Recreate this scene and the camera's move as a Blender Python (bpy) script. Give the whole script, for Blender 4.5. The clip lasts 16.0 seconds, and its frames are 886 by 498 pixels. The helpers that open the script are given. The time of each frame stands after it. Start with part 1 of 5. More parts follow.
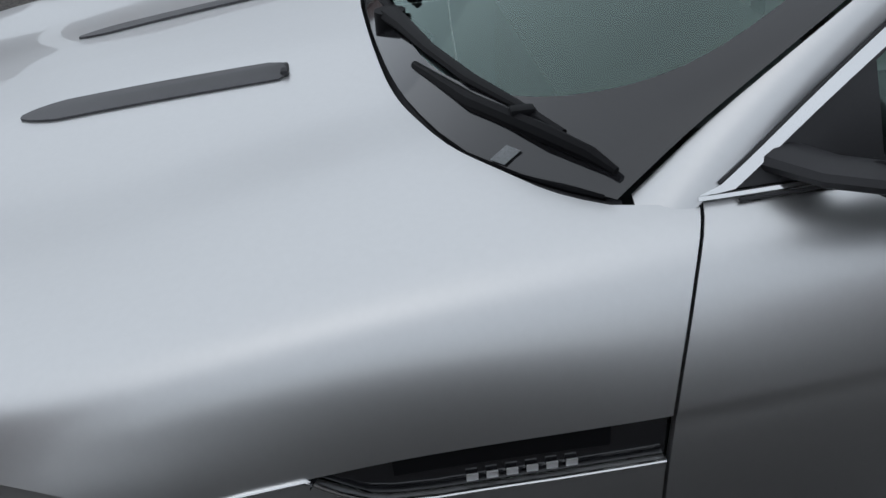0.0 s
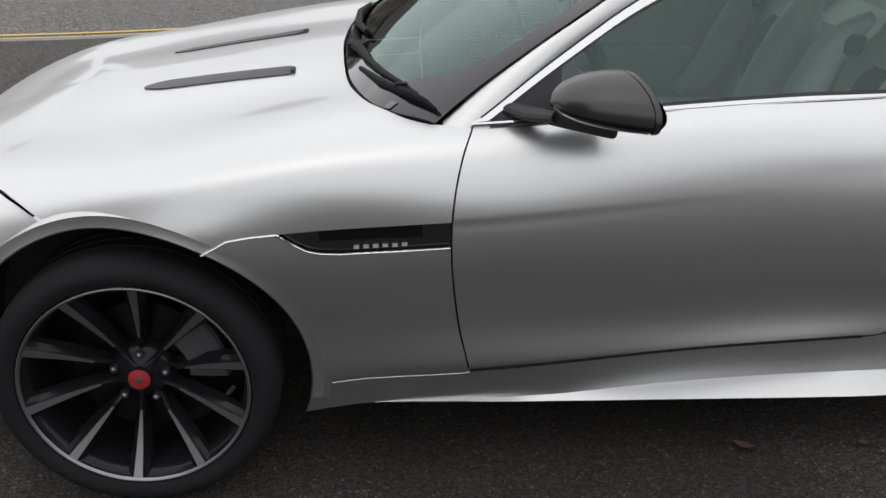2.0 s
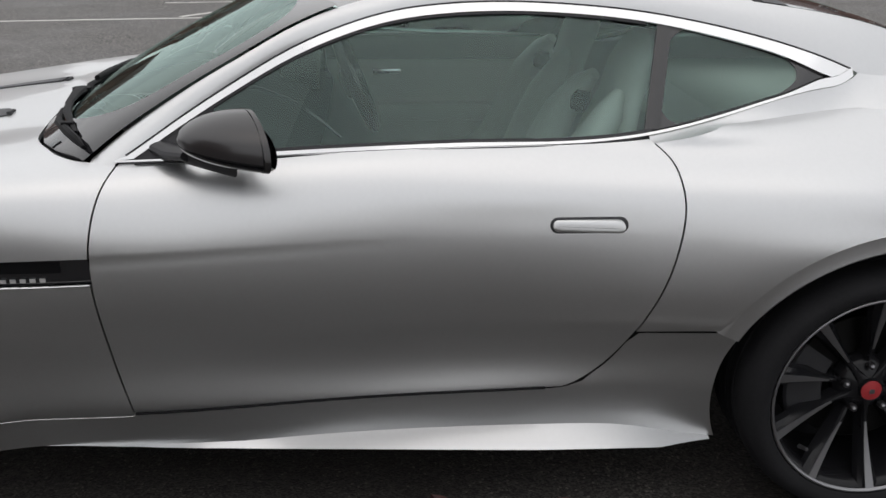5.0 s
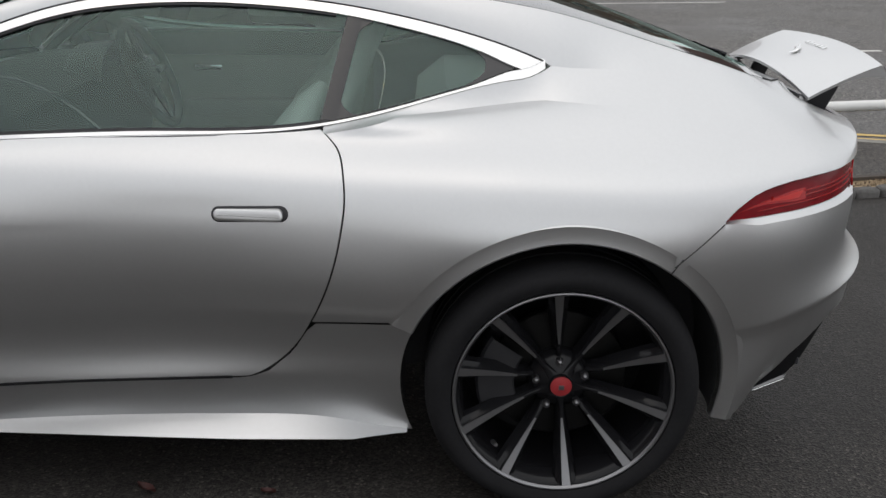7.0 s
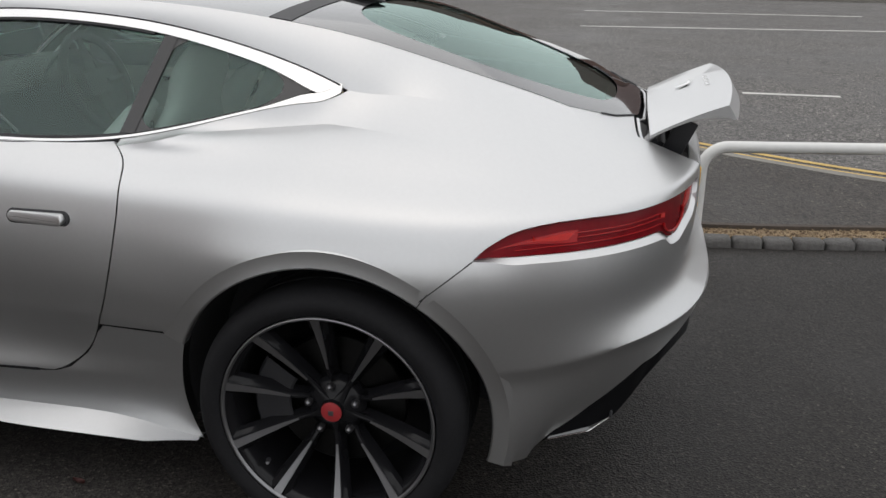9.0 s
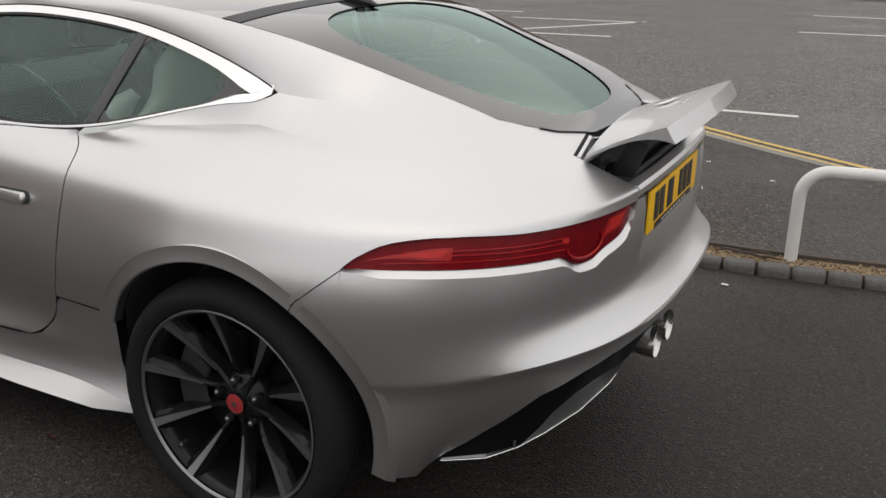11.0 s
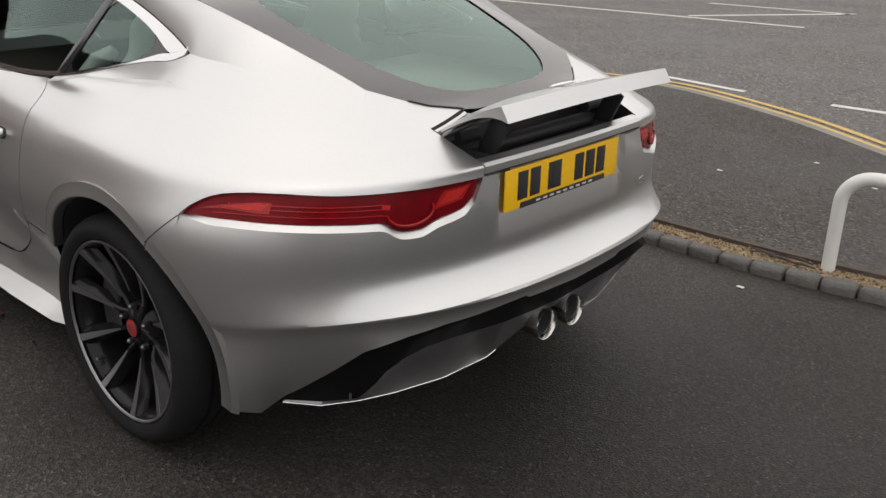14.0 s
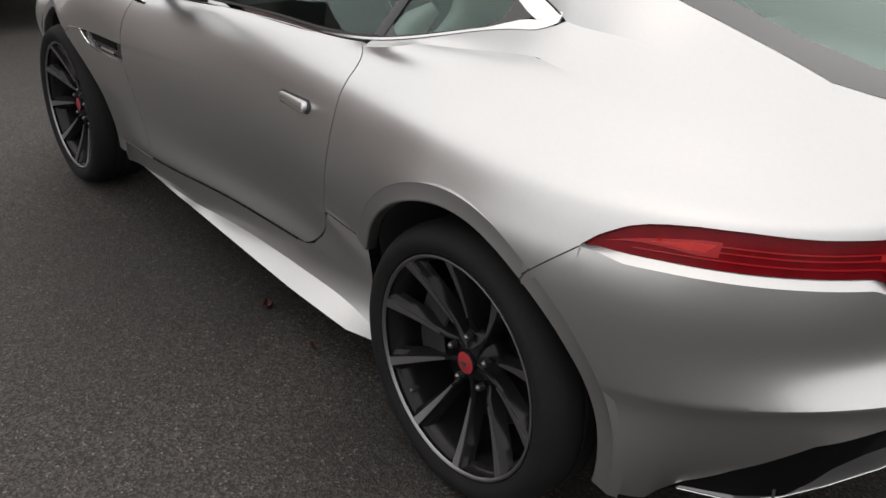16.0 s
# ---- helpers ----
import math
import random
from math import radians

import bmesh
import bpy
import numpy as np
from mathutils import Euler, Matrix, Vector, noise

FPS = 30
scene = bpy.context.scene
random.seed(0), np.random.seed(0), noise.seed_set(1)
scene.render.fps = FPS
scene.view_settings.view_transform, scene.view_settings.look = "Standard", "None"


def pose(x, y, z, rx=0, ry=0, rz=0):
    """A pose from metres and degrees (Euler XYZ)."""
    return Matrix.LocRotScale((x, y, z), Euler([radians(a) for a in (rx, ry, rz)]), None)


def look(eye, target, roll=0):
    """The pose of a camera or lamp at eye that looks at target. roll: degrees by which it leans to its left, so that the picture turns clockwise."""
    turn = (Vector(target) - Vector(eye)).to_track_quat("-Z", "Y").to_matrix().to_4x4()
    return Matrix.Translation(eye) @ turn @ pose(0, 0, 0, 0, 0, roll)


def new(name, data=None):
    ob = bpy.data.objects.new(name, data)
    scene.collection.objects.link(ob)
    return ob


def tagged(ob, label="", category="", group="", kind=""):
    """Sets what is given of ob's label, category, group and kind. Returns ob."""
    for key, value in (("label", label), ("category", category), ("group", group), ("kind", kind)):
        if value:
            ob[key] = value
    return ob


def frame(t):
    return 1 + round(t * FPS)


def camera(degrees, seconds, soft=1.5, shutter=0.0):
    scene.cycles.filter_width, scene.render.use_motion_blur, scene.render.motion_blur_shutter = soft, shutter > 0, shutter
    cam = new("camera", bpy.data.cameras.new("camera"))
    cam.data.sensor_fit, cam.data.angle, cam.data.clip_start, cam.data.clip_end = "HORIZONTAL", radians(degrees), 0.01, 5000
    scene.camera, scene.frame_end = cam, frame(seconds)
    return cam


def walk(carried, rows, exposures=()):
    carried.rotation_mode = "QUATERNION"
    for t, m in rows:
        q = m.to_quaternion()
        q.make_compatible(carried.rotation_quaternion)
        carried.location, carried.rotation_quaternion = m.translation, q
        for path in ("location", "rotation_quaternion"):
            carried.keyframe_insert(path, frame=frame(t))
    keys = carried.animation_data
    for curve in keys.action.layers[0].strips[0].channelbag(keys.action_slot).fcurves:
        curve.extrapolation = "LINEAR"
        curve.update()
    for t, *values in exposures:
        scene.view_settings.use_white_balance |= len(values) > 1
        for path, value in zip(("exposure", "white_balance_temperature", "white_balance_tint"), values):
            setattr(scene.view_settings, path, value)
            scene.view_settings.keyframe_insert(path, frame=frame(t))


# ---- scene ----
cam = camera(51.3, 16.0)
PATH = [
    (0, (0.467, -1.656, 1.393), (0.613, 0.062, 0.38), -4.2),
    (0.2, (0.428, -1.780, 1.406), (0.622, -0.034, 0.452), -3.4),
    (0.5, (0.43, -1.964, 1.452), (0.586, -0.219, 0.488), -3.9),
    (1, (0.491, -2.258, 1.492), (0.587, -0.497, 0.549), -3.0),
    (1.5, (0.574, -2.575, 1.531), (0.68, -0.794, 0.628), -1.2),
    (2, (0.634, -2.816, 1.562), (0.731, -1.01, 0.709), -0.8),
    (2.5, (0.81, -2.93, 1.563), (0.872, -1.117, 0.72), 0.3),
    (3, (0.93, -2.862, 1.55), (0.978, -1.045, 0.716), 0.8),
    (3.2, (0.948, -2.813, 1.557), (0.996, -0.989, 0.737), 0.8),
    (5.3, (1.569, -2.879, 1.477), (1.69, -1.006, 0.786), 0.4),
    (5.5, (1.668, -2.881, 1.474), (1.795, -1.006, 0.791), 0.4),
    (6, (1.863, -2.917, 1.485), (1.938, -1.047, 0.78), 0.4),
    (6.5, (2.106, -2.966, 1.476), (2.16, -1.099, 0.761), 0.3),
    (7, (2.308, -2.92, 1.459), (2.325, -1.046, 0.762), 0.3),
    (7.5, (2.541, -2.899, 1.472), (2.446, -1.022, 0.787), 0.4),
    (8, (2.823, -2.916, 1.478), (2.597, -1.058, 0.774), 0.8),
    (8.5, (3.062, -2.865, 1.467), (2.794, -1.007, 0.778), 1.2),
    (9, (3.289, -2.81, 1.482), (2.913, -0.962, 0.816), 0.7),
    (11.3, (4.175, -2.447, 1.512), (3.234, -0.825, 0.816), 1.3),
    (11.5, (4.281, -2.41, 1.514), (3.281, -0.831, 0.803), 1.8),
    (12, (4.465, -2.314, 1.508), (3.397, -0.784, 0.789), 2.1),
    (12.5, (4.641, -2.186, 1.522), (3.5, -0.71, 0.8), 1.6),
    (13, (4.797, -2.113, 1.532), (3.566, -0.713, 0.807), 1.3),
    (13.5, (4.873, -2.067, 1.521), (3.607, -0.7, 0.795), 0.9),
    (14, (4.864, -2.079, 1.524), (3.625, -0.685, 0.803), 1.3),
    (14.5, (4.805, -2.115, 1.521), (3.555, -0.747, 0.77), 1.5),
    (15, (4.632, -2.174, 1.516), (3.348, -0.862, 0.721), 1.2),
    (15.5, (4.376, -2.191, 1.494), (3.024, -0.988, 0.643), 0.7),
    (15.7, (4.221, -2.125, 1.491), (2.828, -0.968, 0.612), 0.6),
    (16, (4.013, -2.073, 1.478), (2.596, -0.942, 0.635), 1.0),
]
walk(cam, [(t, look(eye, target, roll)) for t, eye, target, roll in PATH],
     exposures=((0.0, -0.46, 5950, 8), (0.5, -0.31, 6000, 8), (1.0, -0.07, 6150, 8), (1.5, 0.1, 6420, 10), (3.0, 0.13, 6580, 11), (5.3, -0.03, 6540, 11), (8.0, -0.05, 6500, 10), (11.3, -0.01, 6850, 12), (13.0, 0.08, 6900, 12), (14.5, 0.16, 6950, 12), (15.2, 0.18, 6950, 12), (16.0, 0.17, 6850, 12)))

# ---- sky and light ----
world = bpy.data.worlds.new("sky")
scene.world = world
world.use_nodes = True
wn, wl = world.node_tree.nodes, world.node_tree.links
wn.clear()
w_out = wn.new("ShaderNodeOutputWorld")
w_bg = wn.new("ShaderNodeBackground")
w_sky = wn.new("ShaderNodeTexSky")
w_sky.sky_type, w_sky.sun_disc = "NISHITA", False
w_sky.sun_elevation, w_sky.sun_rotation = radians(72), radians(200)
w_sky.dust_density, w_sky.ozone_density = 4.0, 1.0
# the cloud deck: brighter overhead than near the horizon
w_geo = wn.new("ShaderNodeNewGeometry")
w_sep = wn.new("ShaderNodeSeparateXYZ")
w_ramp = wn.new("ShaderNodeValToRGB")
w_ramp.color_ramp.elements[0].position, w_ramp.color_ramp.elements[0].color = 0.0, (7.6, 7.7, 7.8, 1)
w_ramp.color_ramp.elements[1].position, w_ramp.color_ramp.elements[1].color = 0.95, (19.0, 19.1, 19.3, 1)
w_mid = w_ramp.color_ramp.elements.new(0.35)
w_mid.color = (12.7, 12.8, 13.0, 1)
w_noise = wn.new("ShaderNodeTexNoise")
w_noise.inputs["Scale"].default_value, w_noise.inputs["Detail"].default_value = 2.2, 4.0
w_cloud = wn.new("ShaderNodeMapRange")
w_cloud.inputs["To Min"].default_value, w_cloud.inputs["To Max"].default_value = 0.82, 1.18
w_mul = wn.new("ShaderNodeVectorMath")
w_mul.operation = "SCALE"
w_mix = wn.new("ShaderNodeMixRGB")
w_mix.inputs["Fac"].default_value = 0.9
wl.new(w_geo.outputs["Normal"], w_sep.inputs[0])
wl.new(w_sep.outputs["Z"], w_ramp.inputs[0])
wl.new(w_geo.outputs["Normal"], w_noise.inputs["Vector"])
wl.new(w_noise.outputs[0], w_cloud.inputs["Value"])
wl.new(w_ramp.outputs[0], w_mul.inputs[0])
wl.new(w_cloud.outputs[0], w_mul.inputs["Scale"])
wl.new(w_sky.outputs[0], w_mix.inputs[1])
wl.new(w_mul.outputs[0], w_mix.inputs[2])
wl.new(w_mix.outputs[0], w_bg.inputs["Color"])
w_bg.inputs["Strength"].default_value = 0.137
wl.new(w_bg.outputs[0], w_out.inputs[0])

sun = new("sun", bpy.data.lights.new("sun", "SUN"))
sun.data.energy, sun.data.angle, sun.data.color = 0.5, radians(110), (1.0, 0.97, 0.93)
sun.matrix_world = look((0, 0, 20), (3, -5, 0))
scene.view_settings.exposure = 0.0


# ---- materials ----
def material(name, colour, rough=0.5, metal=0.0, coat=0.0, spec=0.5, grain=None, bump=None, coat_rough=0.03):
    """A principled material; grain: (scale, amount) varies the colour at two scales, bump: (scale, strength)."""
    m = bpy.data.materials.new(name)
    m.use_nodes = True
    nt = m.node_tree
    p = nt.nodes["Principled BSDF"]
    p.inputs["Base Color"].default_value = (*colour, 1)
    p.inputs["Roughness"].default_value, p.inputs["Metallic"].default_value = rough, metal
    p.inputs["Coat Weight"].default_value, p.inputs["Coat Roughness"].default_value = coat, coat_rough
    p.inputs["Specular IOR Level"].default_value = spec
    co = nt.nodes.new("ShaderNodeTexCoord")
    if grain:
        n1, n2 = nt.nodes.new("ShaderNodeTexNoise"), nt.nodes.new("ShaderNodeTexNoise")
        n1.inputs["Scale"].default_value, n2.inputs["Scale"].default_value = grain[0], grain[0] / 14
        n1.inputs["Detail"].default_value, n2.inputs["Detail"].default_value = 4, 5
        add = nt.nodes.new("ShaderNodeMath")
        add.operation = "ADD"
        nt.links.new(co.outputs["Object"], n1.inputs["Vector"])
        nt.links.new(co.outputs["Object"], n2.inputs["Vector"])
        nt.links.new(n1.outputs[0], add.inputs[0])
        nt.links.new(n2.outputs[0], add.inputs[1])
        mr = nt.nodes.new("ShaderNodeMapRange")
        mr.inputs["From Min"].default_value, mr.inputs["From Max"].default_value = 0.6, 1.4
        mr.inputs["To Min"].default_value, mr.inputs["To Max"].default_value = 1 - grain[1], 1 + grain[1]
        sc = nt.nodes.new("ShaderNodeVectorMath")
        sc.operation = "SCALE"
        sc.inputs[0].default_value = colour
        nt.links.new(add.outputs[0], mr.inputs["Value"])
        nt.links.new(mr.outputs[0], sc.inputs["Scale"])
        nt.links.new(sc.outputs[0], p.inputs["Base Color"])
    if bump:
        nb, b = nt.nodes.new("ShaderNodeTexNoise"), nt.nodes.new("ShaderNodeBump")
        nb.inputs["Scale"].default_value, nb.inputs["Detail"].default_value = bump[0], 3
        b.inputs["Strength"].default_value, b.inputs["Distance"].default_value = bump[1], 0.01
        nt.links.new(co.outputs["Object"], nb.inputs["Vector"])
        nt.links.new(nb.outputs[0], b.inputs["Height"])
        nt.links.new(b.outputs[0], p.inputs["Normal"])
    return m


def pane_material(name, tint, gloss=1.0, ior=1.95):
    """Clear sheet: light passes straight through, tinted, with a mirror gloss that grows at a glancing look."""
    m = bpy.data.materials.new(name)
    m.use_nodes = True
    nt = m.node_tree
    nt.nodes.clear()
    o, mix = nt.nodes.new("ShaderNodeOutputMaterial"), nt.nodes.new("ShaderNodeMixShader")
    tr, gl, fr = nt.nodes.new("ShaderNodeBsdfTransparent"), nt.nodes.new("ShaderNodeBsdfGlossy"), nt.nodes.new("ShaderNodeFresnel")
    tr.inputs[0].default_value = (*tint, 1)
    gl.inputs["Color"].default_value = (gloss * .79, gloss, gloss * .94, 1)
    gl.inputs["Roughness"].default_value = 0.02
    fr.inputs[0].default_value = ior
    nt.links.new(fr.outputs[0], mix.inputs[0])
    nt.links.new(tr.outputs[0], mix.inputs[1])
    nt.links.new(gl.outputs[0], mix.inputs[2])
    nt.links.new(mix.outputs[0], o.inputs[0])
    return m


PAINT = material("silver_paint", (0.635, 0.64, 0.645), 0.385, 0.98, coat=0.5, grain=(1400, 0.02))
MIRROR_BLACK = material("satin_black_cap", (0.020, 0.018, 0.019), 0.3, spec=0.6, coat=0.35)
GLOSS_BLACK = material("gloss_black", (0.012, 0.012, 0.014), 0.12, coat=0.5)
BLACK = material("black_plastic", (0.022, 0.022, 0.025), 0.55, grain=(300, 0.15))
DARK = material("dark_void", (0.035, 0.035, 0.038), 0.9)
LINER = material("arch_liner_felt", (0.04, 0.04, 0.043), 0.95, grain=(90, .2))
GREY_PLASTIC = material("grey_plastic", (0.06, 0.06, 0.065), 0.45, grain=(300, 0.1))
RUBBER = material("tyre_rubber", (0.016, 0.016, 0.0175), 0.75, spec=0.13, grain=(120, 0.2), bump=(400, 0.15))
MACHINED = material("machined_alloy", (0.27, 0.27, 0.28), 0.35, 0.9)
RIM_BLACK = material("rim_black", (0.011, 0.011, 0.0125), 0.2, spec=0.22, coat=0.04)
NUT = material("dull_steel_nut", (0.22, 0.22, 0.23), 0.3, 0.9)
CHROME = material("chrome", (0.82, 0.82, 0.82), 0.09, 1.0)
WIPER = material("matt_black", (0.005, 0.005, 0.006), 0.6, spec=0.12)
LETTER = material("satin_letter", (0.75, 0.75, 0.75), 0.3, 0.6)
PIPE = material("satin_chrome", (0.6, 0.59, 0.57), 0.22, 1.0)
STEEL = material("brushed_steel", (0.03, 0.03, 0.03), 0.45, 1.0, grain=(60, 0.1))
CAP_RED = material("red_cap", (0.35, 0.03, 0.035), 0.35)
LAMP_RED = material("red_lens", (0.165, 0.003, 0.007), 0.25, spec=0.15, grain=(30, .3))
LAMP_BRIGHT = material("bright_red_lens", (0.50, 0.016, 0.012), 0.3, spec=0.4, grain=(60, .3))
LAMP_BAR = material("red_light_guide", (0.36, 0.008, 0.010), 0.25, spec=0.4)
STICKER = material("faded_sticker", (0.16, 0.17, 0.175), 0.4, grain=(400, .5))
YELLOW = material("yellow_plate", (0.95, 0.54, 0.012), 0.4, grain=(80, 0.06))
LEATHER = material("pale_leather", (0.52, 0.52, 0.50), 0.5, grain=(60, 0.08), bump=(250, 0.1))
DOOR_TRIM = material("grey_door_trim", (0.22, 0.23, 0.22), 0.6, grain=(80, .1))
TRIM_DARK = material("dark_trim", (0.03, 0.03, 0.032), 0.6)
GLASS = pane_material("tinted_glass", (0.85, 0.99, 0.95), ior=1.72)
SCREEN = pane_material("clear_glass", (0.84, 0.96, 0.92))
GREY_SATIN = material("grey_satin", (0.25, 0.25, 0.255), 0.33, 0.8)
FRIT = material("black_glass_edge", (0.02, 0.02, 0.022), 0.06, coat=0.6)
ROOF_GLASS = material("dark_roof_glass", (0.015, 0.016, 0.017), 0.05, coat=1.0)


# ---- mesh helpers ----
def bisect_right(a, x):
    k = 0
    while k < len(a) and a[k] <= x:
        k += 1
    return k


def spline(xs, ys, clamped=False):
    """A smooth curve through (xs, ys); clamped: level at both ends."""
    xs, ys = np.array(xs, float), np.array(ys, float)
    n, h = len(xs), np.diff(xs)
    a, b = np.zeros((n, n)), np.zeros(n)
    for i in range(1, n - 1):
        a[i, i - 1:i + 2] = h[i - 1], 2 * (h[i - 1] + h[i]), h[i]
        b[i] = 3 * ((ys[i + 1] - ys[i]) / h[i] - (ys[i] - ys[i - 1]) / h[i - 1])
    a[0, 0] = a[-1, -1] = 1
    if clamped:
        a[0, :2], b[0] = (2 * h[0], h[0]), 3 * (ys[1] - ys[0]) / h[0]
        a[-1, -2:], b[-1] = (h[-1], 2 * h[-1]), -3 * (ys[-1] - ys[-2]) / h[-1]
    c = np.linalg.solve(a, b)
    s = np.diff(ys) / h - h * (2 * c[:-1] + c[1:]) / 3
    d = np.diff(c) / (3 * h)
    lx, ly, ls, lc, ld = xs.tolist(), ys.tolist(), s.tolist(), c.tolist(), d.tolist()

    def at(x):
        if isinstance(x, (int, float)):
            x = min(max(x, lx[0]), lx[-1])
            i = min(bisect_right(lx, x) - 1, n - 2)
            t = x - lx[i]
            return ly[i] + ls[i] * t + lc[i] * t * t + ld[i] * t ** 3
        x = np.clip(x, xs[0], xs[-1])
        i = np.clip(np.searchsorted(xs, x, side="right") - 1, 0, n - 2)
        t = x - xs[i]
        return ys[i] + s[i] * t + c[i] * t * t + d[i] * t ** 3
    return at


def line(*knots):
    """A bent line through (x, y) knots."""
    xs, ys = zip(*knots)
    return lambda x: float(np.interp(x, xs, ys))


def curve(*knots):
    xs, ys = zip(*knots)
    f = spline(xs, ys)
    return lambda x: float(f(x))


def link(name, bm, mat, parent=None, label="", sharp=35):
    me = bpy.data.meshes.new(name)
    bmesh.ops.recalc_face_normals(bm, faces=bm.faces[:])
    for f in bm.faces:
        f.smooth = True
    bm.to_mesh(me)
    bm.free()
    for m in mat if isinstance(mat, (list, tuple)) else [mat]:
        me.materials.append(m)
    me.set_sharp_from_angle(angle=radians(sharp))
    ob = new(name, me)
    if parent:
        ob.parent = parent
    if label:
        ob["label"] = label
    return ob


def part(name, bm, mat, parent, label="", sharp=35):
    return link(name, bm, mat, parent, label, sharp)


def grid(bm, pts, closed=False, mat=0):
    """Faces over a grid of places; returns the rows of vertices."""
    rows = [[bm.verts.new(p) for p in row] for row in pts]
    for a, b in zip(rows, rows[1:]):
        k = len(a)
        for i in range(k if closed else k - 1):
            q = [a[i], a[(i + 1) % k], b[(i + 1) % k], b[i]]
            if len({(round(v.co.x, 6), round(v.co.y, 6), round(v.co.z, 6)) for v in q}) >= 3:
                f = bm.faces.new(q)
                f.material_index = mat
    return rows


def normals(p):
    """Unit normals of a grid of places."""
    p = np.array(p, float)
    du, dv = np.gradient(p, axis=0), np.gradient(p, axis=1)
    n = np.cross(du, dv)
    return n / np.maximum(np.linalg.norm(n, axis=2, keepdims=True), 1e-9)


def sheet(pts, depth=0.012, out=(0, 0, 0), lift=0.0):
    """A panel: its skin, with the edges turned inward. out: a place inside the thing, from which the skin faces away."""
    p = np.array(pts, float)
    n = normals(p)
    mid = p[p.shape[0] // 2, p.shape[1] // 2]
    if np.dot(n[p.shape[0] // 2, p.shape[1] // 2], mid - np.array(out)) < 0:
        n = -n
    p = p + n * lift
    bm = bmesh.new()
    v = grid(bm, p)
    if depth:
        a, b = p.shape[0], p.shape[1]
        ring = [(0, j) for j in range(b)] + [(i, b - 1) for i in range(1, a)] + [(a - 1, j) for j in range(b - 2, -1, -1)] + [(i, 0) for i in range(a - 2, 0, -1)]
        low = [bm.verts.new(p[i, j] - n[i, j] * depth) for i, j in ring]
        for k in range(len(ring)):
            (i, j), (i2, j2) = ring[k], ring[(k + 1) % len(ring)]
            bm.faces.new([v[i][j], v[i2][j2], low[(k + 1) % len(ring)], low[k]])
    return bm


def tube(path, r, sides=10, closed=False, ends=True, bm=None, flat=1.0):
    """A round bar along a path; r: one radius or one for each place."""
    own = bm or bmesh.new()
    p = np.array(path, float)
    k = len(p)
    rs = np.broadcast_to(np.array(r, float), (k,))
    t = np.gradient(p, axis=0) if not closed else np.roll(p, -1, 0) - np.roll(p, 1, 0)
    t = t / np.maximum(np.linalg.norm(t, axis=1, keepdims=True), 1e-9)
    ref = np.array((0, 0, 1.0)) if abs(t[0][2]) < 0.9 else np.array((1.0, 0, 0))
    rows = []
    for i in range(k):
        side = np.cross(t[i], ref)
        side /= max(np.linalg.norm(side), 1e-9)
        ref = np.cross(side, t[i])
        rows.append([p[i] + rs[i] * (math.cos(2 * math.pi * j / sides) * side + flat * math.sin(2 * math.pi * j / sides) * ref) for j in range(sides)])
    v = grid(own, rows + ([rows[0]] if closed else []), closed=True)
    if ends and not closed:
        own.faces.new(v[0])
        own.faces.new(v[-1])
    if closed:
        bmesh.ops.remove_doubles(own, verts=own.verts[:], dist=1e-5)
    return own


def box(sx, sy, sz, at=(0, 0, 0), bevel=0.0, bm=None, turn=None):
    own = bm or bmesh.new()
    m = Matrix.Translation(at) @ (turn or Matrix()) @ Matrix.Diagonal((sx, sy, sz, 1))
    r = bmesh.ops.create_cube(own, size=1, matrix=m)
    if bevel:
        es = list({e for v in r["verts"] for e in v.link_edges})
        bmesh.ops.bevel(own, geom=es, offset=bevel, segments=2, profile=0.6, affect="EDGES")
    return own


def lathe(profile, axis_y=True, sides=64):
    """A body turned round the y axis: profile of (radius, y)."""
    bm = bmesh.new()
    rows = [[(r * math.cos(2 * math.pi * j / sides), y, r * math.sin(2 * math.pi * j / sides)) for j in range(sides)] for r, y in profile]
    grid(bm, rows, closed=True)
    return bm


def flip(p, side):
    """Half-width places to the car's left (side -1) or right (+1)."""
    p = np.array(p, float)
    p[..., 1] *= side
    return p


# ---- the car's skin: rails that run from nose to tail, lofted from sill to centre line ----
X0, X1 = -0.30, 2.55           # between these the cross-sections stand square to the car; beyond, the rails wrap round nose and tail
STATIONS = (-0.30, 0.10, 0.45, 0.80, 1.30, 1.80, 2.20, 2.55)
# half-widths and heights of each rail at the stations, then: nose reach, tail reach, bluntness of the tail, heights halfway and at the tail's middle, height at the nose
RAILS = []


def rail(ys, zs, nose, tail, blunt, tail_z, nose_z):
    RAILS.append((spline(STATIONS, ys, True), spline(STATIONS, zs), nose, tail, blunt,
                  spline((0, 22, 45, 68, 90), (zs[-1], *tail_z)), spline((0, 45, 90), (zs[0], (zs[0] + nose_z) / 2, nose_z)), ys[0], ys[-1]))


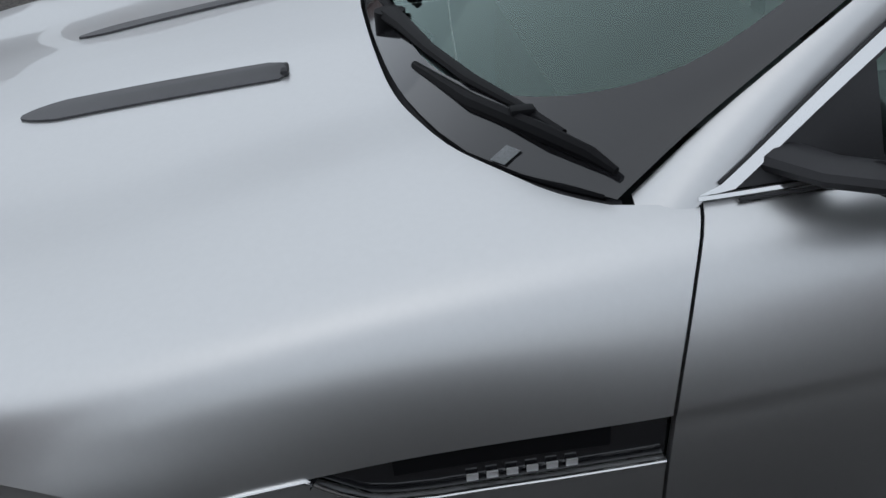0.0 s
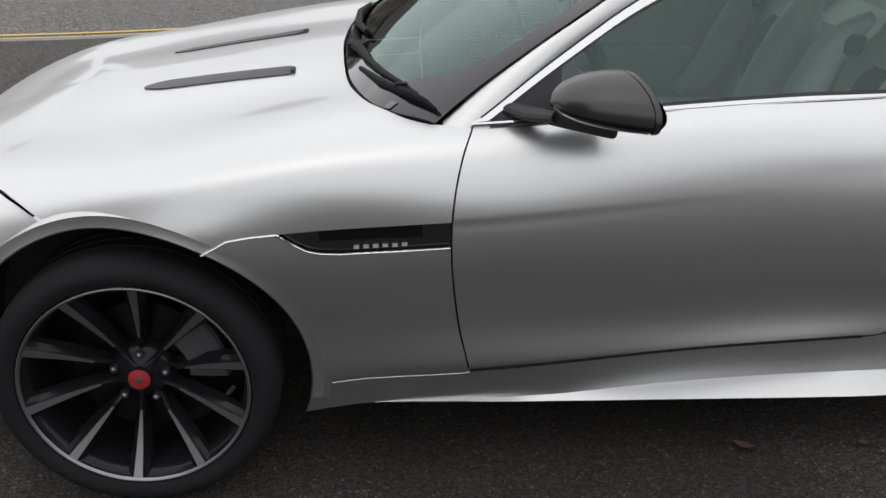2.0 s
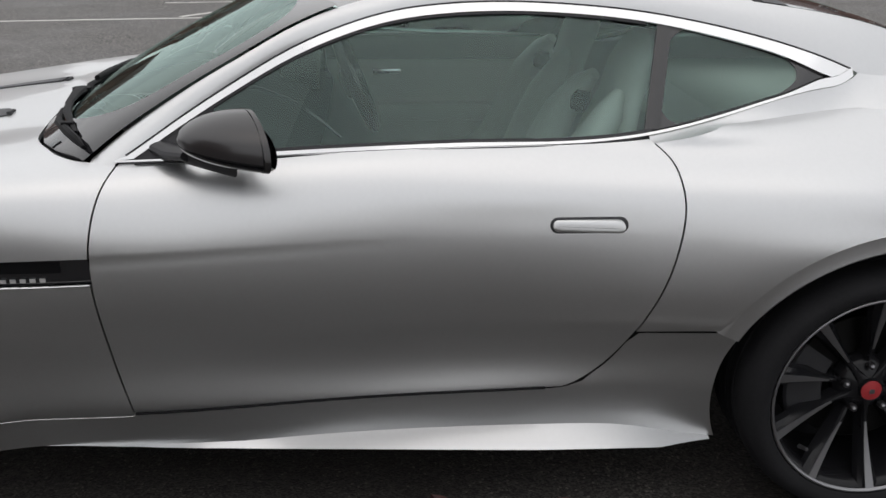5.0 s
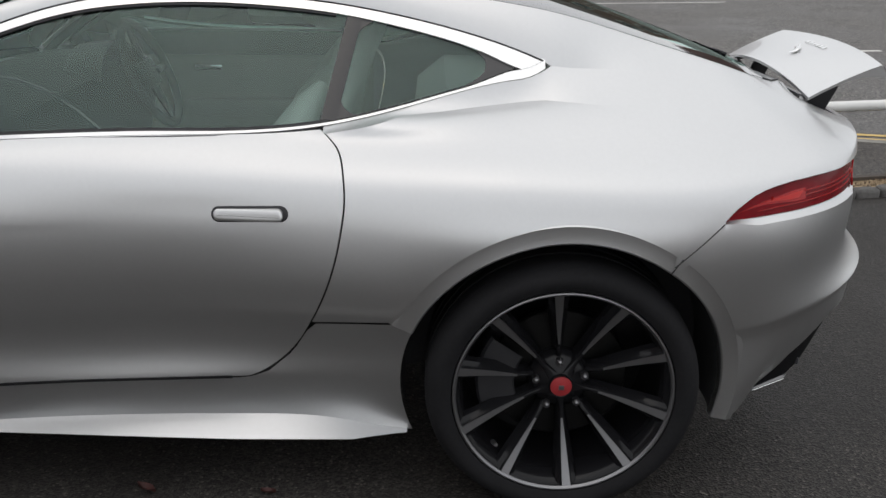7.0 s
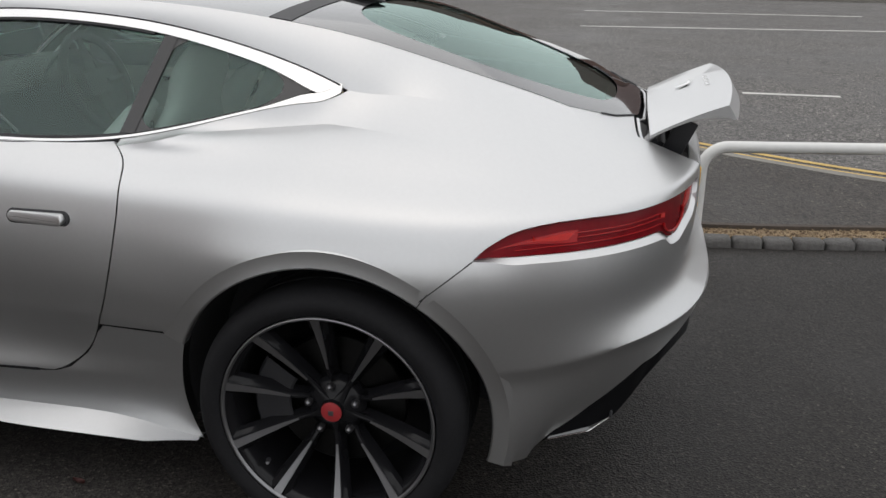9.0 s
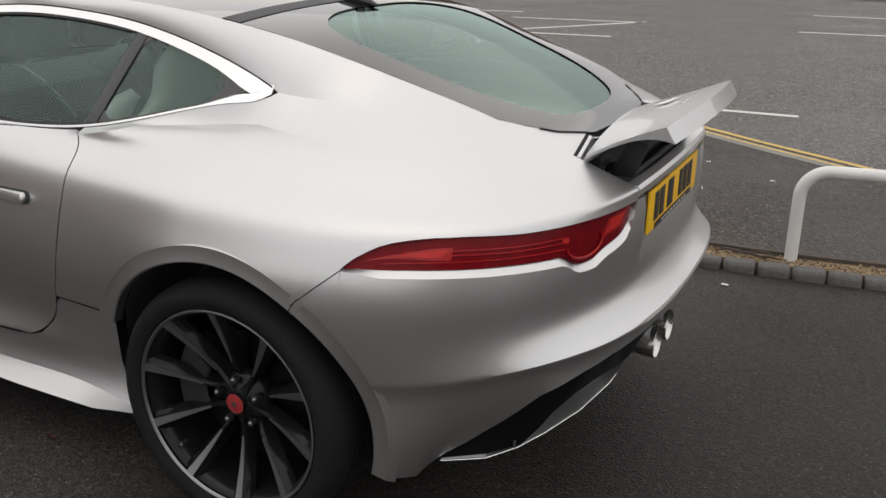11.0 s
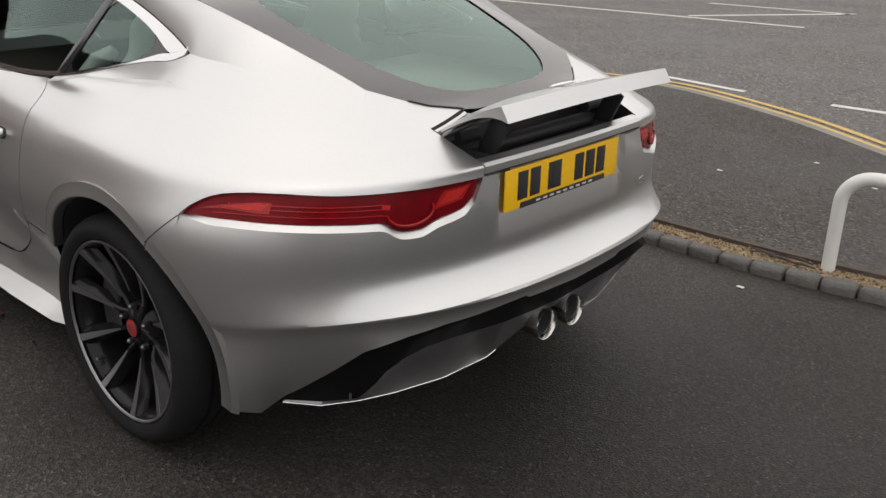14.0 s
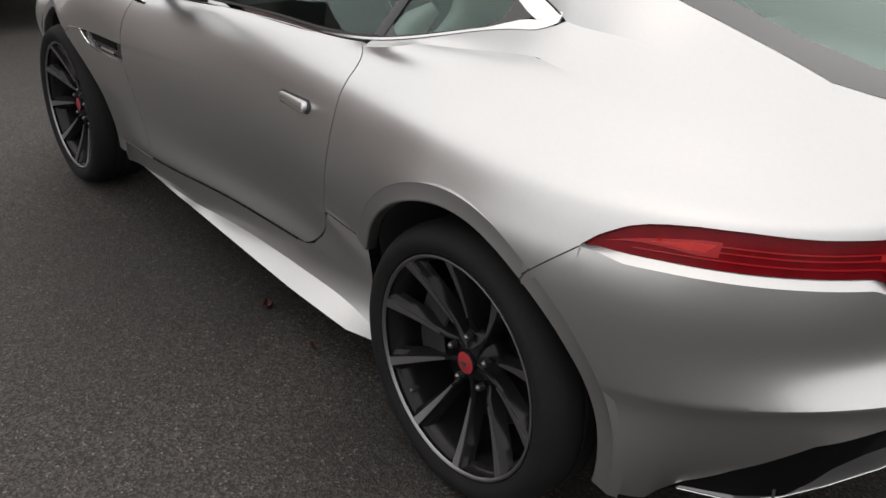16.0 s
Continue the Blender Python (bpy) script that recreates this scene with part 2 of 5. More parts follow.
rail((.80, .872, .858, .842, .832, .828, .842, .897), (.18, .18, .188, .201, .190, .187, .185, .185), -.84, 3.462, 3.4, (.215, .235, .24, .24), .17)
rail((.81, .882, .864, .845, .836, .833, .848, .903), (.22, .215, .212, .216, .228, .243, .240, .225), -.85, 3.478, 3.4, (.25, .265, .27, .27), .20)
rail((.82, .89, .870, .849, .835, .832, .850, .908), (.25, .24, .235, .235, .248, .262, .258, .26), -.86, 3.494, 3.3, (.28, .30, .31, .31), .23)
rail((.835, .90, .876, .868, .848, .844, .857, .914), (.30, .30, .285, .285, .295, .308, .306, .31), -.87, 3.518, 3.2, (.325, .345, .36, .36), .28)
rail((.85, .905, .886, .896, .861, .857, .870, .920), (.36, .36, .335, .335, .337, .352, .355, .37), -.87, 3.529, 3.1, (.385, .41, .43, .43), .34)
rail((.865, .912, .899, .902, .855, .851, .884, .928), (.43, .43, .43, .43, .42, .43, .44, .44), -.87, 3.530, 3.0, (.45, .500, .520, .517), .41)
rail((.885, .93, .921, .917, .871, .870, .914, .936), (.52, .53, .53, .53, .52, .53, .53, .53), -.865, 3.548, 3.0, (.485, .538, .557, .551), .48)
rail((.890, .938, .927, .922, .876, .875, .919, .943), (.543, .555, .558, .558, .548, .558, .555, .555), -.861, 3.536, 3.0, (.513, .556, .573, .568), .495)
rail((.905, .960, .945, .938, .889, .887, .930, .960), (.61, .63, .64, .64, .63, .64, .63, .63), -.85, 3.492, 3.0, (.60, .615, .625, .622), .54)
rail((.908, .970, .954, .946, .894, .888, .927, .967), (.69, .72, .735, .735, .73, .74, .73, .73), -.82, 3.488, 3.0, (.715, .70, .69, .69), .60)
rail((.885, .948, .950, .935, .884, .877, .910, .947), (.755, .79, .81, .81, .81, .81, .81, .80), -.76, 3.497, 3.0, (.795, .79, .785, .785), .655)
rail((.835, .911, .925, .903, .858, .850, .867, .910), (.80, .845, .875, .88, .88, .88, .885, .872), -.70, 3.497, 3.0, (.862, .868, .880, .885), .70)
rail((.75, .82, .845, .826, .796, .772, .790, .812), (.822, .868, .912, .931, .942, .952, .945, .942), -.62, 3.470, 2.9, (.930, .920, .913, .909), .74)
rail((.60, .66, .66, .66, .66, .68, .735, .675), (.825, .872, .925, .95, .97, .975, .985, 1.012), -.54, 3.320, 2.2, (1.022, 1.025, .975, .957), .775)
rail((.42, .45, .45, .45, .45, .45, .46, .46), (.822, .872, .918, .955, .98, .99, 1.00, 1.03), -.46, 3.25, 2.2, (1.02, 1.00, .97, .96), .80)
rail((.21, .22, .22, .22, .22, .22, .22, .22), (.835, .892, .930, .96, .99, 1.00, 1.01, 1.04), -.38, 3.10, 2.2, (1.03, 1.01, .98, .97), .825)
rail((0, 0, 0, 0, 0, 0, 0, 0), (.84, .900, .935, .965, .99, 1.00, 1.01, 1.045), -.30, 2.56, 2.0, (1.04, 1.02, .99, .98), .84)
HAUNCH_RAIL = 13 / 16


def section(s):
    """The rails' places at s: metres along the side between X0 and X1; beyond, one unit is the quarter turn round the corner."""
    pts = []
    for fy, fz, nose, tail, blunt, tz, nz, y0, y1 in RAILS:
        if s < X0:
            f = min(X0 - s, 1) * math.pi / 2
            rho = (math.sin(f) ** 2.5 + math.cos(f) ** 2.5) ** (-1 / 2.5)
            pts.append((X0 + (nose - X0) * rho * math.sin(f), y0 * rho * max(math.cos(f), 0), float(nz(math.degrees(f)))))
        elif s > X1:
            f = min(s - X1, 1) * math.pi / 2
            rho = (math.sin(f) ** blunt + max(math.cos(f), 0) ** blunt) ** (-1 / blunt)
            pts.append((X1 + (tail - X1) * rho * math.sin(f), y1 * rho * max(math.cos(f), 0), float(tz(math.degrees(f)))))
        else:
            pts.append((s, float(fy(s)), float(fz(s))))
    return np.array(pts)


FINE = 220
S_GRID = np.concatenate([np.linspace(X0 - 1, X0, 70), np.linspace(X0, X1, 330)[1:], np.linspace(X1, X1 + 1, 160)[1:]])


def loft_column(s):
    p = section(s)
    t = np.arange(len(p), dtype=float)
    u = np.linspace(0, len(p) - 1, FINE)
    return np.stack([spline(t, p[:, k])(u) for k in range(3)], axis=1)


SKIN = np.array([loft_column(s) for s in S_GRID])
RISE = np.maximum.accumulate(SKIN[:, :, 2], axis=1) + np.arange(FINE) * 1e-7


def column(s):
    """The cross-section at s, from sill to centre line."""
    i = int(np.clip(np.searchsorted(S_GRID, s) - 1, 0, len(S_GRID) - 2))
    f = (s - S_GRID[i]) / (S_GRID[i + 1] - S_GRID[i])
    return SKIN[i] * (1 - f) + SKIN[i + 1] * f


def on_skin(s, z):
    """The place on the skin at s and height z."""
    i = int(np.clip(np.searchsorted(S_GRID, s) - 1, 0, len(S_GRID) - 2))
    f = (s - S_GRID[i]) / (S_GRID[i + 1] - S_GRID[i])
    heights = RISE[i] * (1 - f) + RISE[i + 1] * f
    k = int(np.clip(np.searchsorted(heights, z) - 1, 0, FINE - 2))
    g = min(max((z - heights[k]) / (heights[k + 1] - heights[k]), 0), 1)
    return (SKIN[i, k] * (1 - g) + SKIN[i, k + 1] * g) * (1 - f) + (SKIN[i + 1, k] * (1 - g) + SKIN[i + 1, k + 1] * g) * f


def s_at(axis, value, z):
    """The s at which the skin has this x (axis 0), or this half-width at the tail (axis 1), at height z."""
    lo, hi = (X0, X1 + 1) if axis == 0 else (X1, X1 + 1)
    for _ in range(26):
        m = (lo + hi) / 2
        v = on_skin(m, z)[axis] if z < 1.5 else column(m)[HAUNCH][axis]
        if (v < value) == (axis == 0):
            lo = m
        else:
            hi = m
    return (lo + hi) / 2


def skin_panel(left, right, low, top, nu, nv, ease=1.0, rounds=5, ts=None):
    """Places of a panel between the edges left(z) and right(z), in s, and low(s) and top(s), in z."""
    pts = []
    for j in range(nv + 1):
        row = []
        t = ts[j] if ts else (j / nv) ** ease
        start = 0.55
        for i in range(nu + 1):
            u = i / nu
            z = 0.5
            s = 1.0
            z = start
            for k in range(rounds):
                s = left(z) + (right(z) - left(z)) * u
                z += ((low(s) + (top(s) - low(s)) * t) - z) * (1 if k < 3 else .6)
            start = z = low(s) + (top(s) - low(s)) * t
            row.append(on_skin(s, z))
        pts.append(row)
    return np.array(pts)


HAUNCH = round((FINE - 1) * HAUNCH_RAIL)

# ---- the greenhouse: side glass leans in with height ----
lean_base = curve((.5, .855), (.82, .838), (1.0, .828), (1.3, .80), (1.8, .785), (2.04, .768), (2.3, .757), (2.5, .742), (2.62, .722), (2.8, .672), (3.1, .552), (3.3, .48))


edge_y = curve((.70, .815), (.74, .806), (.80, .793), (.90, .772), (1.0, .745), (1.1, .708), (1.2, .658), (1.303, .605), (1.45, .558), (1.6, .532), (2.0, .518), (2.4, .535), (2.619, .535), (2.777, .507), (2.955, .474), (3.153, .446), (3.29, .42))
tumble = line((1.1, .50), (1.6, .72))


def house(x, z):
    return np.array((x, lean_base(x) - tumble(x) * (z - 0.93) - 0.06 * (z - 0.93) ** 2, z))


glass_low = curve((.83, .935), (1.3, .944), (1.7, .952), (2.04, .967), (2.24, 1.006), (2.38, 1.040), (2.50, 1.061), (2.55, 1.070), (2.570, 1.076), (2.580, 1.083), (2.583, 1.092))
glass_top = curve((.815, .936), (.843, .953), (.938, 1.015), (1.058, 1.088), (1.18, 1.154), (1.304, 1.203), (1.434, 1.236), (1.568, 1.250), (1.705, 1.254), (1.876, 1.247), (2.05, 1.230), (2.2, 1.205), (2.394, 1.160), (2.50, 1.127), (2.55, 1.108), (2.572, 1.099), (2.580, 1.095), (2.583, 1.0925))


# ---- ground ----
def asphalt(name, colour, rough, speck=0.26, bump=0.5, stones=130):
    """Rolled asphalt: stones of several greys, damp patches that shine."""
    m = material(name, colour, rough, spec=0.3)
    nt = m.node_tree
    p = nt.nodes["Principled BSDF"]
    co = nt.nodes.new("ShaderNodeTexCoord")
    vo, n1, n2 = nt.nodes.new("ShaderNodeTexVoronoi"), nt.nodes.new("ShaderNodeTexNoise"), nt.nodes.new("ShaderNodeTexNoise")
    vo.inputs["Scale"].default_value = stones
    n1.inputs["Scale"].default_value, n1.inputs["Detail"].default_value = 0.7, 6
    n2.inputs["Scale"].default_value, n2.inputs["Detail"].default_value = 260, 2
    ramp = nt.nodes.new("ShaderNodeValToRGB")
    ramp.color_ramp.elements[0].position, ramp.color_ramp.elements[0].color = 0.2, (1 - speck, 1 - speck, 1 - speck, 1)
    ramp.color_ramp.elements[1].position, ramp.color_ramp.elements[1].color = 0.8, (1 + speck, 1 + speck, 1 + speck * 0.9, 1)
    ramp.color_ramp.elements.new(0.965).color = (1 + speck * 1.3, 1 + speck * 1.3, 1 + speck * 1.2, 1)
    white = ramp.color_ramp.elements.new(0.988)
    white.color = (1 + speck * 4.5, 1 + speck * 4.5, 1 + speck * 4, 1)
    mr = nt.nodes.new("ShaderNodeMapRange")
    mr.inputs["From Min"].default_value, mr.inputs["From Max"].default_value = 0.3, 0.7
    mr.inputs["To Min"].default_value, mr.inputs["To Max"].default_value = 0.72, 1.28
    s1, s2 = nt.nodes.new("ShaderNodeVectorMath"), nt.nodes.new("ShaderNodeVectorMath")
    s1.operation, s2.operation = "MULTIPLY", "SCALE"
    s1.inputs[0].default_value = colour
    sep = nt.nodes.new("ShaderNodeSeparateColor")
    b = nt.nodes.new("ShaderNodeBump")
    b.inputs["Strength"].default_value, b.inputs["Distance"].default_value = bump, 0.004
    r = nt.nodes.new("ShaderNodeMapRange")
    r.inputs["From Min"].default_value, r.inputs["From Max"].default_value = 0.35, 0.65
    r.inputs["To Min"].default_value, r.inputs["To Max"].default_value = rough - 0.12, rough + 0.12
    for n in (vo, n1, n2):
        nt.links.new(co.outputs["Object"], n.inputs["Vector"])
    nt.links.new(vo.outputs["Color"], sep.inputs[0])
    nt.links.new(sep.outputs[0], ramp.inputs[0])
    nt.links.new(ramp.outputs[0], s1.inputs[1])
    nt.links.new(n1.outputs[0], mr.inputs["Value"])
    nt.links.new(s1.outputs[0], s2.inputs[0])
    nt.links.new(mr.outputs[0], s2.inputs["Scale"])
    nt.links.new(s2.outputs[0], p.inputs["Base Color"])
    nt.links.new(vo.outputs["Distance"], b.inputs["Height"])
    nt.links.new(b.outputs[0], p.inputs["Normal"])
    nt.links.new(n1.outputs[0], r.inputs["Value"])
    nt.links.new(r.outputs[0], p.inputs["Roughness"])
    return m


YARD = asphalt("yard_asphalt", (0.053, 0.0485, 0.046), 0.64, 0.52, 0.6, 160)


def dark_patch(mat, centre, radius, dark):
    """Darkens the asphalt's colour in a ragged round patch."""
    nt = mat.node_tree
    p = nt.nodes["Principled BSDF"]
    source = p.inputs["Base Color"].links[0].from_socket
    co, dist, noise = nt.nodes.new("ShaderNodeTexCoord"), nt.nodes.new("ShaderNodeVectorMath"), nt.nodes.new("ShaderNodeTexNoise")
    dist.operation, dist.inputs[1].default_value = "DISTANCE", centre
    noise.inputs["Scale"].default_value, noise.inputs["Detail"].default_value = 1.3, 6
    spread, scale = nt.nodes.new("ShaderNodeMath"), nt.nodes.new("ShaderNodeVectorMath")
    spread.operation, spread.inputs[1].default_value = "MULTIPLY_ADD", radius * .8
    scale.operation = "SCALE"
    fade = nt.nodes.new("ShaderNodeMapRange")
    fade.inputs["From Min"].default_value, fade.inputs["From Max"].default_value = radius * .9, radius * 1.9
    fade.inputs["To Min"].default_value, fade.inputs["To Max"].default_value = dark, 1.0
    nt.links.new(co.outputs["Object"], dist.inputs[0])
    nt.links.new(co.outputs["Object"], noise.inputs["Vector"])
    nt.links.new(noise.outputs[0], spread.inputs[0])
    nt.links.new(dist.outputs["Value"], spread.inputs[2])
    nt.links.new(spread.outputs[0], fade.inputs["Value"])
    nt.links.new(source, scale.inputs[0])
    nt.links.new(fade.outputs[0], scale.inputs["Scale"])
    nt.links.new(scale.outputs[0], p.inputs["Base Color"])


# asphalt colour darkened behind the car's tail
dark_patch(YARD, (4.7, .4, 0), 2.1, .42)
# the car's own shade, put into the asphalt colour under and beside it
dark_patch(YARD, (1.1, -.3, 0), 1.3, .45)
FOOTWAY = asphalt("footway_asphalt", (0.042, 0.0365, 0.0335), 0.6, 0.6, 0.8, 95)
ROAD = asphalt("road_asphalt", (0.092, 0.087, 0.085), 0.55, 0.6, 0.8, 70)
CONCRETE = material("concrete", (0.22, 0.21, 0.19), 0.85, grain=(40, 0.25), bump=(120, 0.4))
SETT = material("dark_sett", (0.10, 0.096, 0.092), 0.7, grain=(50, 0.3), bump=(90, 0.5))
GRAVEL = material("gravel", (0.30, 0.22, 0.13), 0.9, grain=(160, 0.6), bump=(160, 1.0))
TIMBER = material("weathered_board", (0.075, 0.06, 0.048), 0.85, grain=(30, 0.35), bump=(60, 0.4))
WHITE_LINE = material("white_line", (0.62, 0.61, 0.58), 0.7, grain=(30, 0.2))
YELLOW_LINE = material("yellow_line", (0.55, 0.38, 0.12), 0.7, grain=(25, 0.25))
WHITE_PAINT = material("white_gloss_paint", (0.72, 0.72, 0.70), 0.3, coat=0.3, grain=(20, 0.06))

kerb_y = curve((-60, 1.60), (-10, 1.60), (2.9, 1.60), (3.5, 1.61), (4.0, 1.67), (4.6, 1.79), (6.0, 2.1), (9.0, 2.8), (60, 14.0))
road_edge = curve((-60, 4.6), (-10, 4.55), (-3, 4.55), (-1.5, 4.58), (-.3, 4.82), (.97, 5.08), (1.82, 4.84), (2.58, 4.47), (3.03, 4.18), (3.6, 3.84), (4.9, 3.12), (7.0, 2.85), (60, 14.4))


def strip(y_from, y_to, z, x_from, x_to, step, name, mat, label, thick=0.0):
    """A long level strip between two edges."""
    bm = bmesh.new()
    xs = np.arange(x_from, x_to + step / 2, step)
    rows = [[(x, y_from(x), z), (x, y_to(x), z)] for x in xs]
    if thick:
        rows = [[(x, y_from(x), z - thick), (x, y_from(x), z), (x, y_to(x), z), (x, y_to(x), z - thick)] for x in xs]
    grid(bm, rows)
    return tagged(link(name, bm, mat), label, name.replace("_", " "), kind="structure")


bm = bmesh.new()
grid(bm, [[(x, y, -0.012) for y in (-900, -60, 60, 900)] for x in (-900, -60, 60, 900)])
tagged(link("ground", bm, ROAD), "flat grey ground reaching to the horizon", "ground", kind="structure")
strip(lambda x: -60, kerb_y, 0.0, -60, 60, 0.5, "yard", YARD, "dark damp asphalt of the car park, with the car's shade painted in")
strip(lambda x: kerb_y(x) + 0.225, road_edge, 0.004, -60, 60, 0.25, "pavement", FOOTWAY, "dark asphalt footway behind the kerb", 0.014)


def ribbon(name, centre, width, z, mat, label, x0, x1, step=0.1, category="road marking"):
    """A painted line of this width along centre(x)."""
    bm = bmesh.new()
    rows = []
    for x in np.arange(x0, x1 + step / 2, step):
        d = np.array((.02, centre(x + .01) - centre(x - .01)))
        n = np.array((-d[1], d[0])) / np.linalg.norm(d) * width / 2
        rows.append([(x - n[0], centre(x) - n[1], z), (x + n[0], centre(x) + n[1], z)])
    grid(bm, rows)
    return tagged(link(name, bm, mat), label, category, kind="structure")


def segment(name, a, b, width, mat, label):
    d = Vector((b[0] - a[0], b[1] - a[1], 0))
    bm = bmesh.new()
    n = int(max(d.length / .5, 2))
    side_v = Vector((-d.y, d.x, 0)).normalized() * width / 2
    grid(bm, [[Vector((a[0], a[1], -.008)) + d * (i / n) - side_v, Vector((a[0], a[1], -.008)) + d * (i / n) + side_v] for i in range(n + 1)])
    return tagged(link(name, bm, mat), label, "road marking", kind="structure")


# road edge: flush concrete kerb and double yellow lines
strip(road_edge, lambda x: road_edge(x) + .10, .007, -40, 30, .25, "kerb_edging", CONCRETE, "worn pale concrete kerb edge of the road", .02)
ribbon("yellow_line", lambda x: road_edge(x) + .17, .06, -.008, YELLOW_LINE, "worn yellow line along the road edge", -40, 9)
ribbon("yellow_line", lambda x: road_edge(x) + .31, .06, -.008, YELLOW_LINE, "worn yellow line along the road edge", -40, 9)
for a, b, w in (((2.28, 5.50), (3.22, 5.56), .09), ((4.31, 6.37), (5.2, 6.40), .09), ((.55, 5.62), (1.55, 5.48), .08), ((6.3, 7.2), (7.2, 7.3), .09)):
    segment("give_way_dash", a, b, w, WHITE_LINE, "short white dash painted on the road")
for a, b in (((-6.5, 9.05), (.2, 10.1)), ((-1.4, 10.02), (.1, 12.25)), ((-2.0, 11.8), (.1, 12.15)), ((2.4, 12.1), (7.1, 12.75)), ((2.3, 14.9), (7.2, 15.3)), ((-4.6, 12.3), (-2.2, 12.75))):
    segment("lane_line", a, b, .10, WHITE_LINE, "long white lane line on the road")
strip(lambda x: 19.0, lambda x: 19.14, .10, -60, 60, 2, "far_kerb", CONCRETE, "concrete kerb across the road", .12)
strip(lambda x: 19.14, lambda x: 23.0, .095, -60, 60, 2, "far_pavement", FOOTWAY, "asphalt footway across the road", .10)

# planting strip: setts in front, gravel, edging behind
kerb = new("kerb")
tagged(kerb, "row of worn dark setts edging a gravel strip", "kerb", kind="structure")
SETT_MESHES = []
for k in range(6):
    bm = box(.142, .080, .10, (0, 0, 0), .020)
    for v in bm.verts:
        v.co += Vector((random.uniform(-.004, .004), random.uniform(-.004, .004), random.uniform(-.005, .005)))
    bmesh.ops.recalc_face_normals(bm, faces=bm.faces[:])
    me = bpy.data.meshes.new("sett")
    for f in bm.faces:
        f.smooth = True
    bm.to_mesh(me)
    bm.free()
    me.materials.append(SETT)
    SETT_MESHES.append(me)
x = -4.0
while x < 9.0:
    ob = new("sett", SETT_MESHES[random.randrange(6)])
    ob.parent = kerb
    slope = math.atan2(kerb_y(x + .1) - kerb_y(x - .1), .2)
    ob.matrix_basis = Matrix.Translation((x, kerb_y(x) + .042, -.004 + random.uniform(-.004, .004))) @ Matrix.Rotation(slope + random.uniform(-.03, .03), 4, "Z")
    x += .149 * math.cos(slope)
strip(lambda x: kerb_y(x) + .075, lambda x: kerb_y(x) + .20, .038, -40, 30, .25, "gravel_bed", GRAVEL, "bed of ochre gravel behind the setts", .05)
strip(lambda x: kerb_y(x) + .197, lambda x: kerb_y(x) + .235, .058, -40, 30, .25, "edging", TIMBER, "narrow weathered edging board behind the gravel", .07)
bm = bmesh.new()
for k in range(3200):
    x = random.uniform(1.0, 6.5)
    r = random.uniform(.003, .0075)
    m = Matrix.Translation((x, kerb_y(x) + random.uniform(.082, .197), .038 + r * .4)) @ Euler((random.random() * 6, random.random() * 6, 0)).to_matrix().to_4x4() @ Matrix.Diagonal((r * 1.4, r, r * .8, 1))
    vs = [bm.verts.new(m @ Vector(c)) for c in ((1, 0, 0), (0, 1, 0), (-1, 0, 0), (0, -1, 0), (0, 0, 1), (0, 0, -1))]
    for a, b in ((0, 1), (1, 2), (2, 3), (3, 0)):
        bm.faces.new((vs[a], vs[b], vs[4]))
        bm.faces.new((vs[b], vs[a], vs[5]))
PEBBLE = material("pebble", (.36, .26, .15), .85)
pn = PEBBLE.node_tree
p_geo, p_ramp = pn.nodes.new("ShaderNodeNewGeometry"), pn.nodes.new("ShaderNodeValToRGB")
p_ramp.color_ramp.elements[0].color, p_ramp.color_ramp.elements[1].color = (.10, .065, .04, 1), (.40, .30, .19, 1)
pn.links.new(p_geo.outputs["Random Per Island"], p_ramp.inputs[0])
pn.links.new(p_ramp.outputs[0], pn.nodes["Principled BSDF"].inputs["Base Color"])
tagged(link("gravel", bm, PEBBLE), "loose ochre gravel in the strip", "gravel", kind="stuff")

# white hoop barrier
path = [(3.65, 1.79, .03), (3.65, 1.79, .18), (3.65, 1.79, .33)]
path += [(3.77 - .12 * math.cos(a), 1.79 + .02 * (1 - math.cos(a)), .345 + .12 * math.sin(a)) for a in np.linspace(.15, math.pi / 2, 9)]
path += [(x, 1.81 + .19 * (x - 3.77), .465) for x in (4.1, 4.5, 4.9)]
path += [(5.10 + .12 * math.sin(a), 2.065 + .02 * a, .345 + .12 * math.cos(a)) for a in np.linspace(0, math.pi / 2, 9)] + [(5.22, 2.095, .2), (5.22, 2.095, .03)]
tagged(link("hoop_barrier", tube(path, .029, 20), WHITE_PAINT), "white painted steel hoop barrier set in gravel", "barrier")

# litter
LEAF = material("fallen_leaf", (.045, .012, .010), .6, grain=(60, .4))
TWIG = material("twig", (.06, .045, .035), .8)
LITTER = material("paper_scrap", (.6, .6, .57), .7)
for x, y, size in ((1.545, -.845, .042), (1.87, -.86, .026)):
    bm = bmesh.new()
    a0 = random.uniform(0, 6)
    rows = []
    for u in np.linspace(-1, 1, 9):
        w = .42 * (1 - abs(u) ** 1.6) + .01
        rows.append([(x + size * (u * math.cos(a0) - w * k * math.sin(a0)) * .8, y + size * (u * math.sin(a0) + w * k * math.cos(a0)) * .8, .006 + .010 * abs(k) + .004 * u * u) for k in (-1, 0, 1)])
    grid(bm, rows)
    tagged(link("fallen_leaf", bm, LEAF), "small reddish brown fallen leaf on asphalt", "leaf", "fallen leaves")
